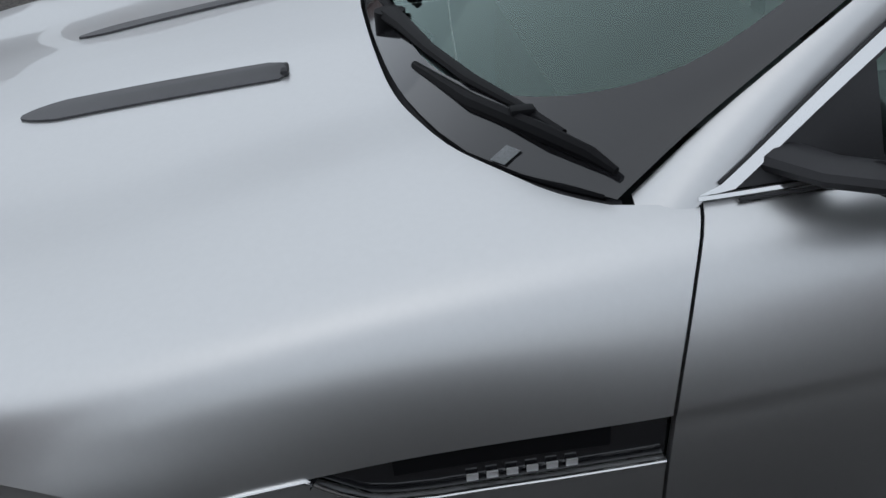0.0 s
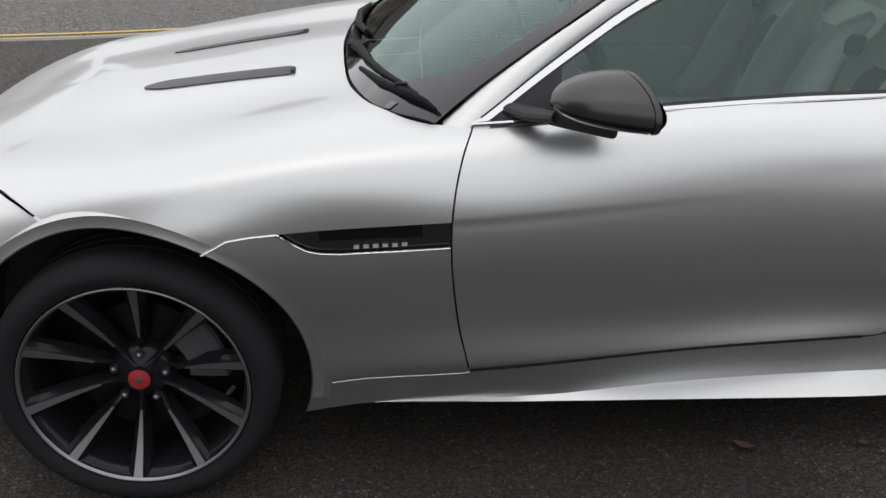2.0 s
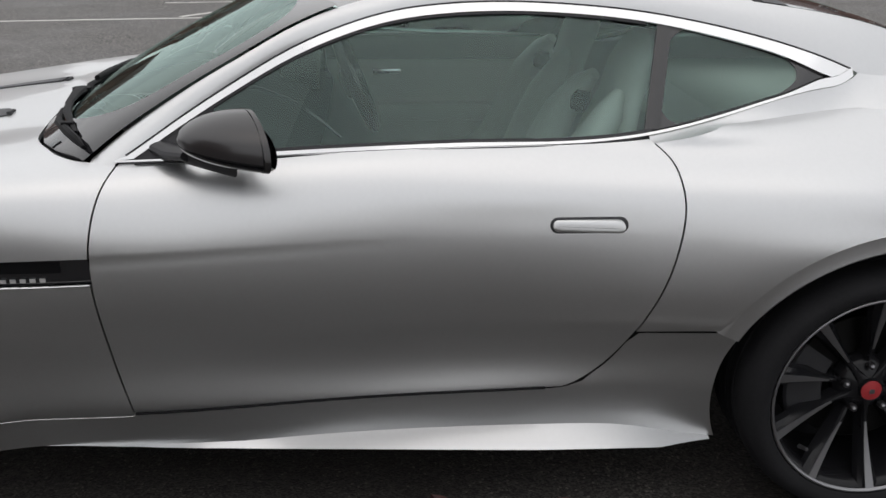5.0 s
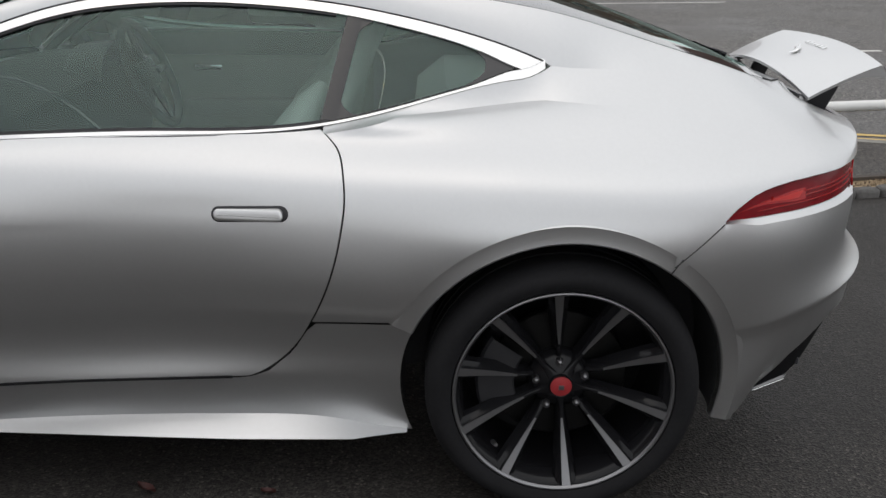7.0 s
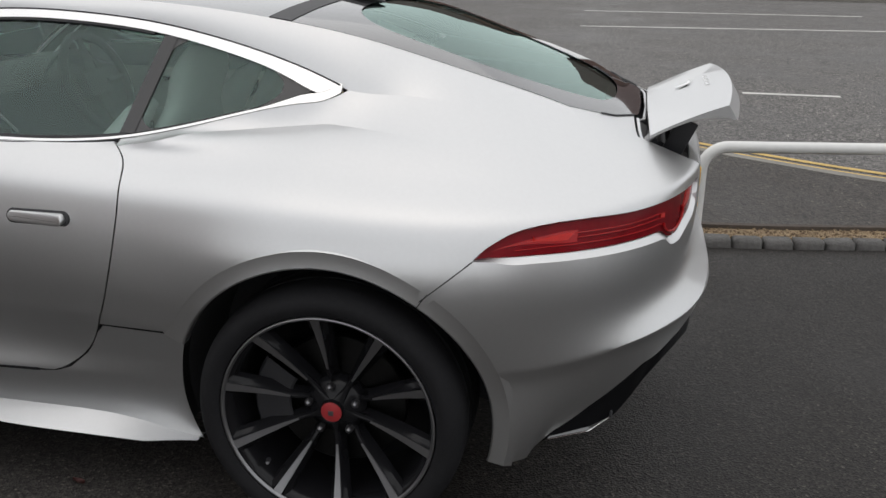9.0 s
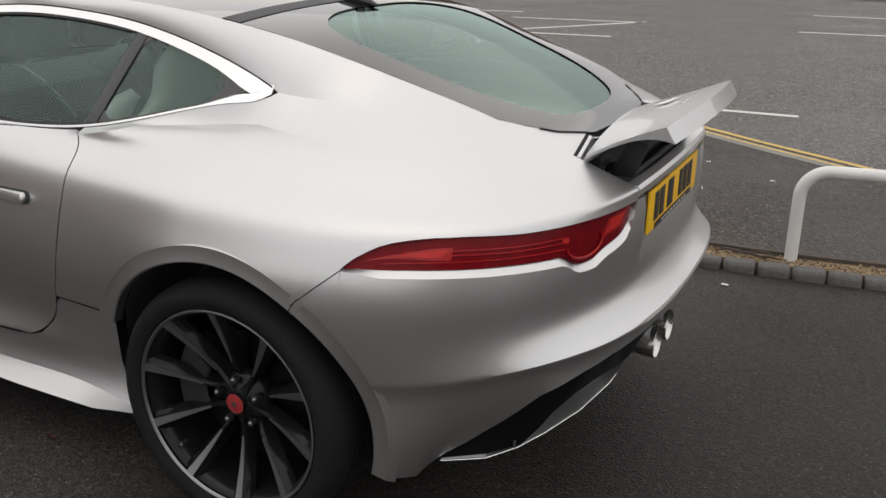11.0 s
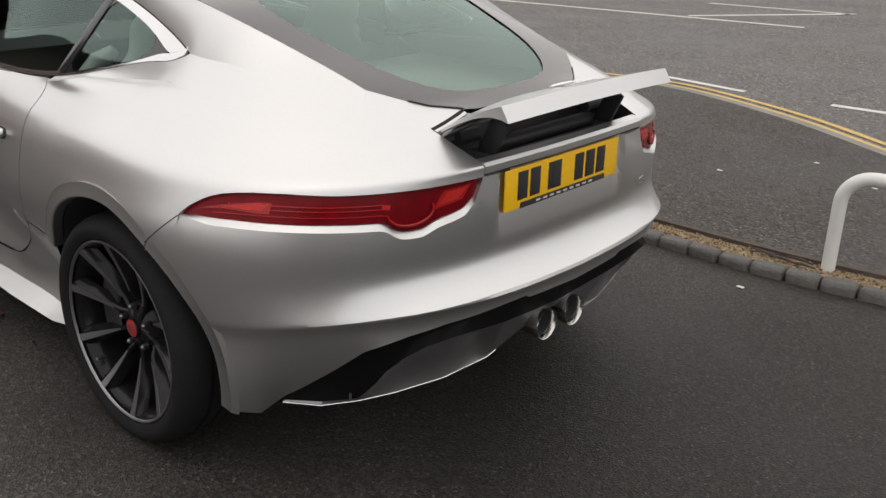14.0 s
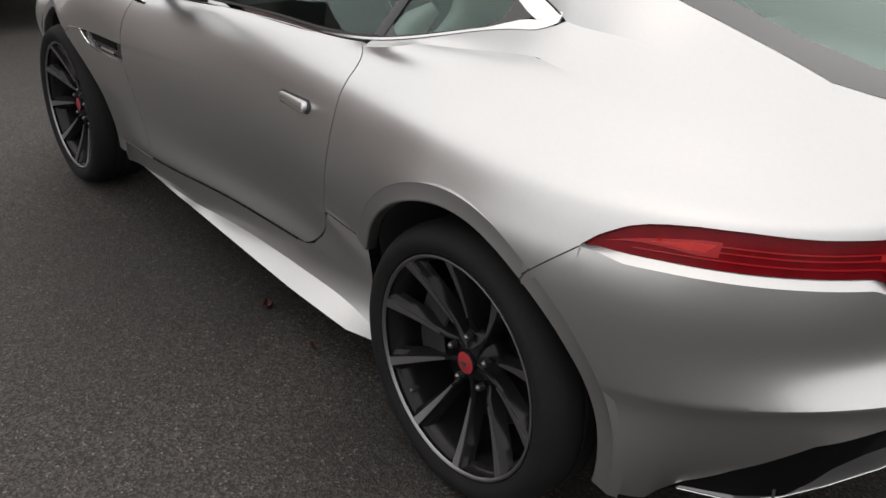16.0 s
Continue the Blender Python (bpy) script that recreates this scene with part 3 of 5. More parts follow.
for k in range(7):
    x, y = 3.42 + random.uniform(-.09, .14), kerb_y(3.42) + .14 + random.uniform(-.03, .03)
    a0 = random.uniform(-.6, .6)
    tagged(link("twig", tube([(x - .06 * math.cos(a0), y - .06 * math.sin(a0), .054), (x, y, .060), (x + .06 * math.cos(a0), y + .06 * math.sin(a0), .052)], [.003, .006, .003], 6), TWIG), "dark dry twig lying on gravel", "twig", "twigs on the gravel")
for x, y in ((3.43, 1.42), (2.55, 3.0), (2.9, 3.6), (3.35, 3.3)):
    tagged(link("paper_scrap", box(.03, .018, .004, (x, y, .004 if y < 1.6 else .008), .001), LITTER), "tiny pale scrap lying on asphalt", "litter", "scraps of litter")

# dark hatchback parked ahead
def parked_car(place, paint):
    ob = new("parked_car")
    tagged(ob, "dark blue-black hatchback parked on the asphalt", "car")
    ob.matrix_basis = place
    prof = ((-2.0, .55, .62), (-1.97, .30, .80), (-1.2, .22, .93), (-.55, .20, .97), (.9, .20, .99), (1.75, .22, .98), (2.0, .32, .85), (2.02, .45, .70))
    rows = []
    for x, z0, z1 in prof:
        w = .86 - .12 * (abs(x) / 2.0) ** 4
        rows.append([(x, w * k, z) for k, z in ((-.96, z0), (-1, z0 + (z1 - z0) * .4), (-.97, z0 + (z1 - z0) * .8), (-.86, z1), (0, z1 + .02), (.86, z1), (.97, z0 + (z1 - z0) * .8), (1, z0 + (z1 - z0) * .4), (.96, z0))])
    bm = bmesh.new()
    v = grid(bm, rows)
    bm.faces.new(v[0])
    bm.faces.new(v[-1])
    part("body", bm, paint, ob)
    rows = []
    for x, z, w in ((-.75, .97, .74), (-.05, 1.40, .58), (.9, 1.44, .58), (1.5, 1.36, .57), (1.85, .99, .70)):
        rows.append([(x, w * k, .95 + (z - .95) * h) for k, h in ((-1.06, 0), (-1.0, .9), (-.85, 1), (0, 1.03), (.85, 1), (1.0, .9), (1.06, 0))])
    bm = bmesh.new()
    v = grid(bm, rows)
    part("cabin", bm, FRIT, ob, "dark glazed cabin")
    for x in (-1.25, 1.25):
        for y in (-.80, .80):
            bm = lathe([(.0, .08), (.2, .085), (.22, .10), (.30, .10), (.315, .07), (.315, -.07), (.30, -.10), (.0, -.10)], sides=32)
            bm.transform(Matrix.Translation((x, y, .315)) @ Matrix.Diagonal((1, 1 if y > 0 else -1, 1, 1)))
            part("wheel", bm, RUBBER, ob)
    for y in (-.66, .66):
        part("tail_lamp", box(.06, .26, .14, (1.99, y, .80), .02), LAMP_RED, ob)
    part("bumper", box(.10, 1.5, .20, (2.0, 0, .42), .04), GREY_PLASTIC, ob)
    return ob


parked_car(pose(-5.3, -.2, 0, 0, 0, 4), material("dark_blue_paint", (.012, .014, .02), .2, coat=.6, grain=(40, .2)))

# brick houses across the road and behind the car park
BRICK = material("red_brick", (.14, .085, .07), .85, grain=(9, .35), bump=(30, .4))
TILE = material("roof_tile", (.09, .06, .055), .8, grain=(6, .3), bump=(14, .5))
FRAME = material("window_frame_white", (.6, .6, .58), .5)
PANE = material("dark_pane", (.03, .035, .04), .08, coat=.5)


def brick_house(cx, cy, width, depth, eaves, ridge, face):
    """A two-storey house; face: -1 looks towards -y, +1 towards +y."""
    house_ob = new("brick_house")
    tagged(house_ob, "two-storey red brick house with a tiled pitched roof", "house", "brick houses")
    house_ob.matrix_basis = Matrix.Translation((cx, cy, 0))
    part("wall", box(width, depth, eaves, (0, 0, eaves / 2)), BRICK, house_ob)
    bm = bmesh.new()
    w, d = width / 2 + .3, depth / 2 + .4
    v = [bm.verts.new(c) for c in ((-w, -d, eaves), (w, -d, eaves), (w, d, eaves), (-w, d, eaves), (-w + 2.5, 0, ridge), (w - 2.5, 0, ridge))]
    for f in ((0, 1, 5, 4), (2, 3, 4, 5), (1, 2, 5), (3, 0, 4), (3, 2, 1, 0)):
        bm.faces.new([v[i] for i in f])
    part("roof", bm, TILE, house_ob)
    for k in range(int(width // 3)):
        for z in (1.5, 4.2):
            x = -width / 2 + 1.5 + 3 * k
            win = part("window", box(1.3, .12, 1.2, (x, face * (depth / 2 + .02), z), .02), FRAME, house_ob)
            part("pane", box(1.1, .04, 1.0, (x, face * (depth / 2 + .075), z)), PANE, win)
    return house_ob


for cx, w in ((-26, 16), (-7, 14), (10, 12), (27, 14)):
    brick_house(cx, 46, w, 8, 5.4, 8.4, -1)
brick_house(-13.5, -9.5, 11, 8, 6.6, 9.8, 1)
brick_house(24, -24, 14, 8, 5.2, 8.2, 1)


# ---- the silver sports car ----
car = new("sports_car")
tagged(car, "silver two-door sports coupe with raised rear spoiler, parked on dark asphalt", "car")
INSIDE = (1.3, 0, 0.55)
GAP = 0.0022
HUB_F, HUB_R, HUB_Z = 0.0, 2.622, 0.34
ARCH_F, ARCH_R, LIP = 0.411, 0.399, 0.030

door_front = curve((.20, .81), (.335, .795), (.418, .778), (.511, .765), (.615, .756), (.728, .755), (.80, .763), (.86, .777), (.90, .793), (.935, .816), (.97, .838))
door_rear = curve((.336, 1.78), (.348, 1.83), (.375, 1.893), (.43, 1.957), (.511, 2.007), (.574, 2.037), (.662, 2.069), (.762, 2.092), (.831, 2.099), (.886, 2.093), (.93, 2.072), (.962, 2.037), (1.0, 2.03))
door_low = curve((.4, .300), (.797, .322), (1.27, .334), (1.688, .347), (1.85, .352), (2.2, .36))
belt = curve((.75, .932), (.83, .933), (1.3, .942), (1.7, .950), (2.04, .963), (2.2, .99))
sill_bottom = curve((.38, .186), (.47, .197), (.585, .210), (.80, .2055), (1.26, .194), (1.7, .188), (2.3, .187))
vent_low = line((.18, .66), (.201, .694), (.26, .725), (.31, .731), (.371, .733), (.40, .708), (.432, .687), (.46, .679), (.503, .675), (.628, .676), (.77, .680))
bonnet_seam = line((-.083, .735), (.10, .735), (.201, .694), (.26, .725), (.31, .731), (.371, .734), (.46, .737), (.752, .743), (.80, .745))


def arch_x(z, hub, r, sign):
    return hub + sign * math.sqrt(max(r * r - (z - HUB_Z) ** 2, 0.0004))


def arch_z(x, hub, r):
    return HUB_Z + math.sqrt(max(r * r - (x - hub) ** 2, 0.0))


RF, RR = ARCH_F + LIP, ARCH_R + LIP + .012
sill_front = line((.38, .29), (.547, .308), (.797, .318))
sill_rear = line((1.80, .3445), (1.85, .350), (1.893, .366), (1.957, .421), (2.007, .505), (2.02, .509), (2.30, .521))
seam_low = line((1.9, .513), (2.007, .513), (2.268, .526))
sill_top = lambda x: (sill_front(x) if x < .797 else door_low(x) - .004 if x < 1.80
                      else sill_rear(x))
quarter_low = lambda s: (seam_low(s) if s < arch_x(.526, HUB_R, RR, -1)
                         else max(.526, arch_z(s, HUB_R, RR)) if s < 2.50 else quarter_tail(s))
SEAM_Z0 = 0.70
TAIL_SEAM = s_at(0, arch_x(SEAM_Z0, HUB_R, RR, 1), SEAM_Z0)
LAMP_TIP = s_at(0, 2.972, .778)


def skin_x(s, z):
    return on_skin(s, z)[0]


def quarter_tail(s):
    """Lower edge of the rear quarter: over the arch, up the bumper seam, then along the top of the tail lamp."""
    if s < TAIL_SEAM:
        x = skin_x(s, .74) if s > X1 else s
        return arch_z(x, HUB_R, RR)
    if s < LAMP_TIP:
        return SEAM_Z0 + (0.778 - SEAM_Z0) * (s - TAIL_SEAM) / (LAMP_TIP - TAIL_SEAM)
    return lamp_top(s)


lamp_end = s_at(1, .377, .86)
LAMP = lamp_end - LAMP_TIP
along_lamp = lambda s: (s - LAMP_TIP) / LAMP
lamp_top_line = line((0, .781), (.03, .803), (.07, .822), (.10, .834), (.14, .844), (.19, .851), (.25, .856), (.35, .859), (.5, .858), (.67, .861), (.79, .863), (.92, .866), (1, .868))
lamp_low_line = line((0, .779), (.05, .785), (.19, .789), (.34, .790), (.48, .790), (.655, .789), (.68, .783), (.705, .770), (.725, .763), (.75, .760), (.80, .761), (.828, .772), (.854, .780), (.907, .788), (.947, .797), (.987, .822), (1.0, .860))
lamp_top = lambda s: lamp_top_line(along_lamp(s))
lamp_low = lambda s: min(lamp_low_line(along_lamp(s)), lamp_top(s) - .001)
bumper_bottom = line((2.2, .20), *((s_at(0, x, z), z) for x, z in ((3.0, .225), (3.06, .238), (3.14, .255), (3.217, .331), (3.289, .385), (3.374, .462), (3.435, .492), (3.477, .508), (3.518, .517), (3.56, .518))), (3.40, .509), (3.55, .500))


def bumper_top(s):
    if s <= LAMP_TIP:
        return SEAM_Z0 + (0.774 - SEAM_Z0) * np.clip((s - TAIL_SEAM) / (LAMP_TIP - TAIL_SEAM), 0, 1) - .004
    if s < lamp_end:
        return lamp_low(s) - .016 * min((s - LAMP_TIP) * 18, 1, (lamp_end - s) * 30 + .25) - .002
    return .868


def bumper_edge(z):
    return s_at(0, arch_x(z, HUB_R, RR, 1), z) if z < SEAM_Z0 else TAIL_SEAM + (LAMP_TIP - TAIL_SEAM) * min((z - SEAM_Z0) / (0.778 - SEAM_Z0), 1) + .003


bumper_left = line(*((z, bumper_edge(z)) for z in np.linspace(.19, .78, 60)))
deck_y = line((.85, .372), (.895, .368), (.964, .391), (1.02, .398))
deck_end = line(*((z, s_at(1, deck_y(z), z)) for z in np.linspace(.85, 1.02, 18)))
DECK_END = s_at(1, .391, .964)


def quarter_top(s):
    """Upper edge of the rear quarter: under the window, then along the haunch."""
    w = min(max((s - 2.55) / .35, 0), 1)
    top = min(glass_low(s) - .016, float(column(s)[HAUNCH, 2]) - .036 * w * w * (3 - 2 * w))
    return top + (.964 - top) * min(max((s - DECK_END + .09) / .09, 0), 1)


def deck_curve(s, rim):
    """From the quarter's upper edge to the rim of the rear window, leaving the skin without a fold."""
    z = quarter_top(s)
    o = on_skin(s, z)
    n = np.cross(on_skin(s + .01, z) - on_skin(s - .01, z), o - on_skin(s, z - .012))
    n = n / np.linalg.norm(n)
    d = np.array(rim) - o
    c = o + .55 * (d - n * d.dot(n))
    return [o * (1 - v) ** 2 + c * 2 * v * (1 - v) + np.array(rim) * v * v for v in np.linspace(0, 1, 17)]


def ring_lip(hub, r, a0, a1, side):
    """The flat lip round a wheel arch, turned in behind."""
    outer = RR if hub else RF
    angles = np.linspace(radians(a0), radians(a1), 96)

    def depth(q):
        """Half-width of the skin along a circle, evened out."""
        raw = [float(on_skin(s_at(0, hub + q * math.cos(a), max(HUB_Z + q * math.sin(a), .2)), max(HUB_Z + q * math.sin(a), .2))[1]) for a in angles]
        return np.convolve(np.pad(raw, 6, mode="edge"), np.ones(13) / 13, mode="valid")

    rows = []
    for a, yo, yq in zip(angles, depth(outer), depth(outer + .02)):
        row = [(hub + (outer + .02) * math.cos(a), (yq - .007) * side, HUB_Z + (outer + .02) * math.sin(a))]
        for q, dy in ((outer + .0005, .0005), (outer - .003, -.0004), (r + .004, .003), (r, .0), (r, -.03)):
            row.append((hub + q * math.cos(a), (yo + dy) * side, HUB_Z + q * math.sin(a)))
        rows.append(row)
    bm = bmesh.new()
    grid(bm, rows)
    return bm


for side in (-1, 1):
    # door
    ts = [(j / 34) ** 1.4 * .686 for j in range(35)] + [.694] + [.694 + .306 * j / 18 for j in range(1, 19)]
    pts = skin_panel(lambda z: door_front(z) + GAP, lambda z: door_rear(z) - GAP, door_low, lambda s: belt(s) - .001, 60, 53, ts=ts, rounds=8)
    for j, t in enumerate(ts):
        if t < .69:
            pts[j, :, 1] -= .0016 * np.clip((1.55 - pts[j, :, 0]) / .75, 0, 1) * np.clip((t - .64) / .045, 0, 1) ** 2
    door = part("door", sheet(flip(pts, side), out=INSIDE), PAINT, car, "silver door with a thin crease behind the wing vent")
    # sill below the door
    sill_split = curve((.38, .187), (.47, .198), (.585, .2105), (.72, .209), (1.0, .210), (1.42, .219), (1.85, .227), (1.98, .222), (2.09, .207), (2.16, .195), (2.3, .189))
    def sill_point(x, z):
        """The sill stands nearly upright below the door's lower edge."""
        zr = sill_front(x) if x < .797 else door_low(x)
        if z >= zr:
            return on_skin(x, z)
        y = on_skin(x, zr)[1]
        low, gap = min(y - .034, .848), .011 * (1 - min(max((x - 1.66) / .14, 0), 1))
        return np.array((x, y - gap + (low - y + gap) * (zr - z) / (zr - .2), z))

    rows = []
    for k in range(6):
        row = []
        for x in np.linspace(.56, 2.236, 110):
            top = sill_point(x, sill_split(x))
            flare = min(max((x - .56) / .45, 0), 1)
            foot = np.array((x, top[1] + max(.862 + .026 * min(max((x - 1.0) / .8, 0), 1) - top[1], .010) * flare * (2 - flare) * min((2.30 - x) / .2, 1), min(sill_bottom(x), top[2] - .001)))
            row.append(top + (foot - top) * k / 4 if k < 5 else foot - np.array((0, .05, .004)))
        rows.append(row)
    part("side_skirt", sheet(flip(rows, side), out=INSIDE, depth=0), PAINT, car, "flared silver side skirt", 20)
    pts = skin_panel(lambda z: arch_x(z, HUB_F, ARCH_F + .002, 1), lambda z: arch_x(z, HUB_R, ARCH_R + .002, -1), sill_split, sill_top, 110, 16, rounds=8)
    pts = np.array([[sill_point(p[0], p[2]) for p in row] for row in pts])
    part("side_sill", sheet(flip(pts, side), out=INSIDE, depth=.0), PAINT, car)
    low_edge = lambda x: sill_front(x) if x < .797 else door_low(x)
    line_pts = [on_skin(x, low_edge(x) - .0005) * np.array((1, side, 1)) + np.array((0, side * .0018, -.0010)) for x in np.linspace(.80, 1.80, 60)]
    part("door_seam", tube([tuple(p) for p in line_pts], .0034, 6), WIPER, car, "dark gap under the door")
    edge_pts = [on_skin(x, low_edge(x) - .0005) * np.array((1, side, 1)) + np.array((0, -side * .0015, -.0068)) for x in np.linspace(.46, .80, 30)]
    part("sill_edge", tube([tuple(p) for p in edge_pts], .0020, 8), PAINT, car)
    # lower front wing
    pts = skin_panel(lambda z: arch_x(z, HUB_F, RF, 1), lambda z: door_front(z) - GAP, lambda s: sill_front(s) + .004, lambda s: vent_low(s) - GAP, 36, 26)
    part("front_wing", sheet(flip(pts, side), out=INSIDE), PAINT, car)
    # rear quarter, up to the haunch
    pts = skin_panel(lambda z: door_rear(min(z, .962)) + GAP, deck_end, quarter_low, quarter_top, 120, 44, rounds=10)
    part("rear_quarter", sheet(flip(pts, side), out=INSIDE, depth=.01), PAINT, car)
    seam_z = lambda q: SEAM_Z0 + (0.778 - SEAM_Z0) * (q - TAIL_SEAM) / (LAMP_TIP - TAIL_SEAM)
    rows = [[on_skin(q, seam_z(q) + dz) for q in np.linspace(TAIL_SEAM - .012, LAMP_TIP + .001, 30)] for dz in (-.022, -.012, -.004, 0, .004, .012, .022)]
    part("seam_backing", sheet(flip(rows, side), out=INSIDE, depth=0, lift=.0006), PAINT, car)
    part("panel_seam", tube(flip([on_skin(q, seam_z(q)) for q in np.linspace(TAIL_SEAM - .012, LAMP_TIP, 30)], side) + np.array((.0006, side * .0008, 0)), .0015, 6), DARK, car, "thin dark gap between quarter and bumper")
    for hub, r, outer, a in ((HUB_F, ARCH_F, RF, 108.4), (HUB_R, ARCH_R, RR, 55.0)):
        a = radians(a)
        px, pz = hub + outer * math.cos(a), HUB_Z + outer * math.sin(a)
        yo = on_skin(s_at(0, px, pz), pz)[1]
        seam = [(hub + q * math.cos(a), side * (yo + dy), HUB_Z + q * math.sin(a)) for q, dy in ((outer + .002, .0004), (outer - .003, .0), (r + .004, .0032), (r, .0))]
        part("lip_seam", tube(seam, .0014, 6), DARK, car)
    # arch lips
    part("arch_lip", ring_lip(HUB_R, ARCH_R, -14.3, 157, side), PAINT, car)
    part("arch_lip", ring_lip(HUB_F, ARCH_F, -12, 192, side), PAINT, car)

# rear bumper, round from side to side
def ridge(s):
    """Height of the ledge along the bumper."""
    z = float(RAILS[6][5](math.degrees((min(s, X1 + 1) - X1) * math.pi / 2))) if s > X1 else float(RAILS[6][1](s))
    return max(z, bumper_bottom(s) + .004)


half = np.concatenate([skin_panel(bumper_left, lambda z: X1 + 1, bumper_bottom, ridge, 110, 12, rounds=24),
                       skin_panel(bumper_left, lambda z: X1 + 1, ridge, bumper_top, 110, 34, rounds=24)[1:]])
tuck = line((2.0, 0), (3.05, 0), (3.12, .045), (3.17, .085), (3.21, .088), (3.288, .070), (3.336, .040), (3.383, .005), (3.40, 0), (3.7, 0))
TUCK_WAY = np.array((-.66, -.55, -.50))
tucked = np.array([TUCK_WAY * float(tuck(p[0])) for p in half[0]])
for j in range(12):
    half[j] += tucked * (1 - j / 12) ** 1.6
whole = np.concatenate([flip(half, -1), flip(half, 1)[:, ::-1][:, 1:]], axis=1)
for p in whole.reshape(-1, 3):
    # flat recess for the number plate
    if p[0] > 3.4:
        p[0] -= .016 * min(max((.296 - abs(p[1] + .02)) / .012, 0), 1) * min(max((p[2] - .686) / .09, 0), 1)
rear_bumper = part("rear_bumper", sheet(whole, out=INSIDE, depth=.014), PAINT, car, "silver rear bumper with a projecting ledge", 25)

# bonnet, from seam to seam
cowl_x = curve((0, .492), (.15, .497), (.30, .506), (.46, .525), (.56, .547), (.67, .584), (.744, .631), (.783, .661), (.805, .688), (.824, .722), (.835, .745))
front_seam = line((-1.3, .70), (-1.0, .712), (-.7, .745), (-.40, .800), (-.256, .813), (-.207, .795), (-.165, .774), (-.14, .761), (-.115, .768))


def bonnet_low(s):
    if s < -.115:
        return front_seam(s)
    return max(bonnet_seam(s), arch_z(s, HUB_F, RF)) if abs(s) < .3 else bonnet_seam(s)


rows = []
for i in range(91):
    row = []
    for j in range(61):
        v = j / 60
        s = 0.0
        for _ in range(12):
            c = column(s)
            k0 = np.interp(bonnet_low(s), c[:, 2], np.arange(FINE))
            k = k0 + (FINE - 1 - k0) * v
            m = min(int(k), FINE - 2)
            p = c[m] * (1 - k + m) + c[m + 1] * (k - m)
            end = cowl_x(p[1]) if p[1] < .824 else np.interp(p[1], (.824, .838), (cowl_x(.824), door_front(min(p[2], .93)) - GAP)) if p[1] < .838 else door_front(min(p[2], .93)) - GAP
            s = s * .4 + .6 * ((X0 - 1) + (.72 - X0 + 1) * (i / 90) ** .75 + (end - .72) * max(0, (i - 50) / 40) ** 2)
        row.append(p)
    rows.append(row)
half = np.array(rows)
whole = np.concatenate([flip(half, -1), flip(half, 1)[:, ::-1][:, 1:]], axis=1)
bonnet = part("bonnet", sheet(whole, out=(0, 0, .3), depth=.012), PAINT, car, "silver clamshell bonnet")

# front bumper
bump_f_top = lambda s: (front_seam(s) if s < -.115 else arch_z(s, HUB_F, RF)) - .006
half = skin_panel(lambda z: X0 - 1, lambda z: arch_x(min(z, .766), 0, RF, -1), lambda s: .22, bump_f_top, 60, 30, rounds=20)
whole = np.concatenate([flip(half, -1)[:, ::-1], flip(half, 1)[:, 1:]], axis=1)
part("front_bumper", sheet(whole, out=INSIDE), PAINT, car)

# side windows, roof rail, pillars
roof_edge = curve((.70, .90), (.74, .928), (.80, .975), (.90, 1.043), (1.0, 1.103), (1.1, 1.157), (1.18, 1.199), (1.302, 1.246), (1.45, 1.277), (1.7, 1.290), (2.0, 1.282), (2.3, 1.258), (2.45, 1.238), (2.62, 1.206), (2.777, 1.160), (2.955, 1.104), (3.153, 1.037), (3.25, .995))
mid_tail = line((2.587, 1.089), (2.75, 1.06), (3.25, .985))
for side in (-1, 1):
    # roof rail
    upper, lower = [[] for k in range(9)], [[] for k in range(9)]
    for x in np.concatenate([np.linspace(.745, 2.03, 60), np.linspace(2.04, 3.135, 68)]):
        top = np.array((x, edge_y(x), roof_edge(x)))
        foot = column(s_at(0, x, 2.0))[HAUNCH]
        w = min(max((x - 2.587) / .3, 0), 1)
        w = w * w * (3 - 2 * w)
        if x < .82:
            mid = house(x, .937 - .055 * (.82 - x) / .08)
        elif x < 2.587:
            mid = house(x, glass_top(x))
        else:
            mid = house(x, mid_tail(x)) * (1 - w) + (foot * .5 + top * .5) * w
        deck = deck_curve(s_at(0, x, 2.0), top) if w > 0 else None
        if w > 0:
            foot = deck[0]
        for k in range(9):
            v = k / 8
            bow = .004 * v * (1 - v) * 4
            upper[k].append(mid * (1 - v) + top * v + np.array((0, bow, bow)) * (1 if x < 2.9 else max(0, (3.285 - x) / .385)))
            if x > 2.035:
                m2 = house(x, glass_low(x) - .004) if x < 2.587 else mid
                foot = on_skin(x, quarter_top(x)) if x < 2.3 else foot
                lower[k].append(foot * (1 - v) + m2 * v - np.array((0, 1, 1)) * .005 * v * (1 - v) * max(0, 1 - max(x - 2.587, 0) / .5))
                if w > 0:
                    lower[k][-1] = lower[k][-1] * (1 - w) + deck[k] * w
                    upper[k][-1] = upper[k][-1] * (1 - w) + deck[8 + k] * w
    part("roof_rail", sheet(flip(upper, side), out=INSIDE, depth=0), PAINT, car, "silver windscreen pillar and roof rail")
    part("roof_lining", sheet(flip(upper[1:], side), out=INSIDE, depth=0, lift=-.014), TRIM_DARK, car, "dark inner pillar lining")
    part("rear_pillar", sheet(flip(lower, side), out=INSIDE, depth=0), PAINT, car)

# roof and hatch
roof_mid = curve((1.08, 1.270), (1.3, 1.300), (1.6, 1.311), (2.0, 1.300), (2.4, 1.266), (2.62, 1.232), (2.955, 1.122), (3.20, 1.030), (3.33, .978))


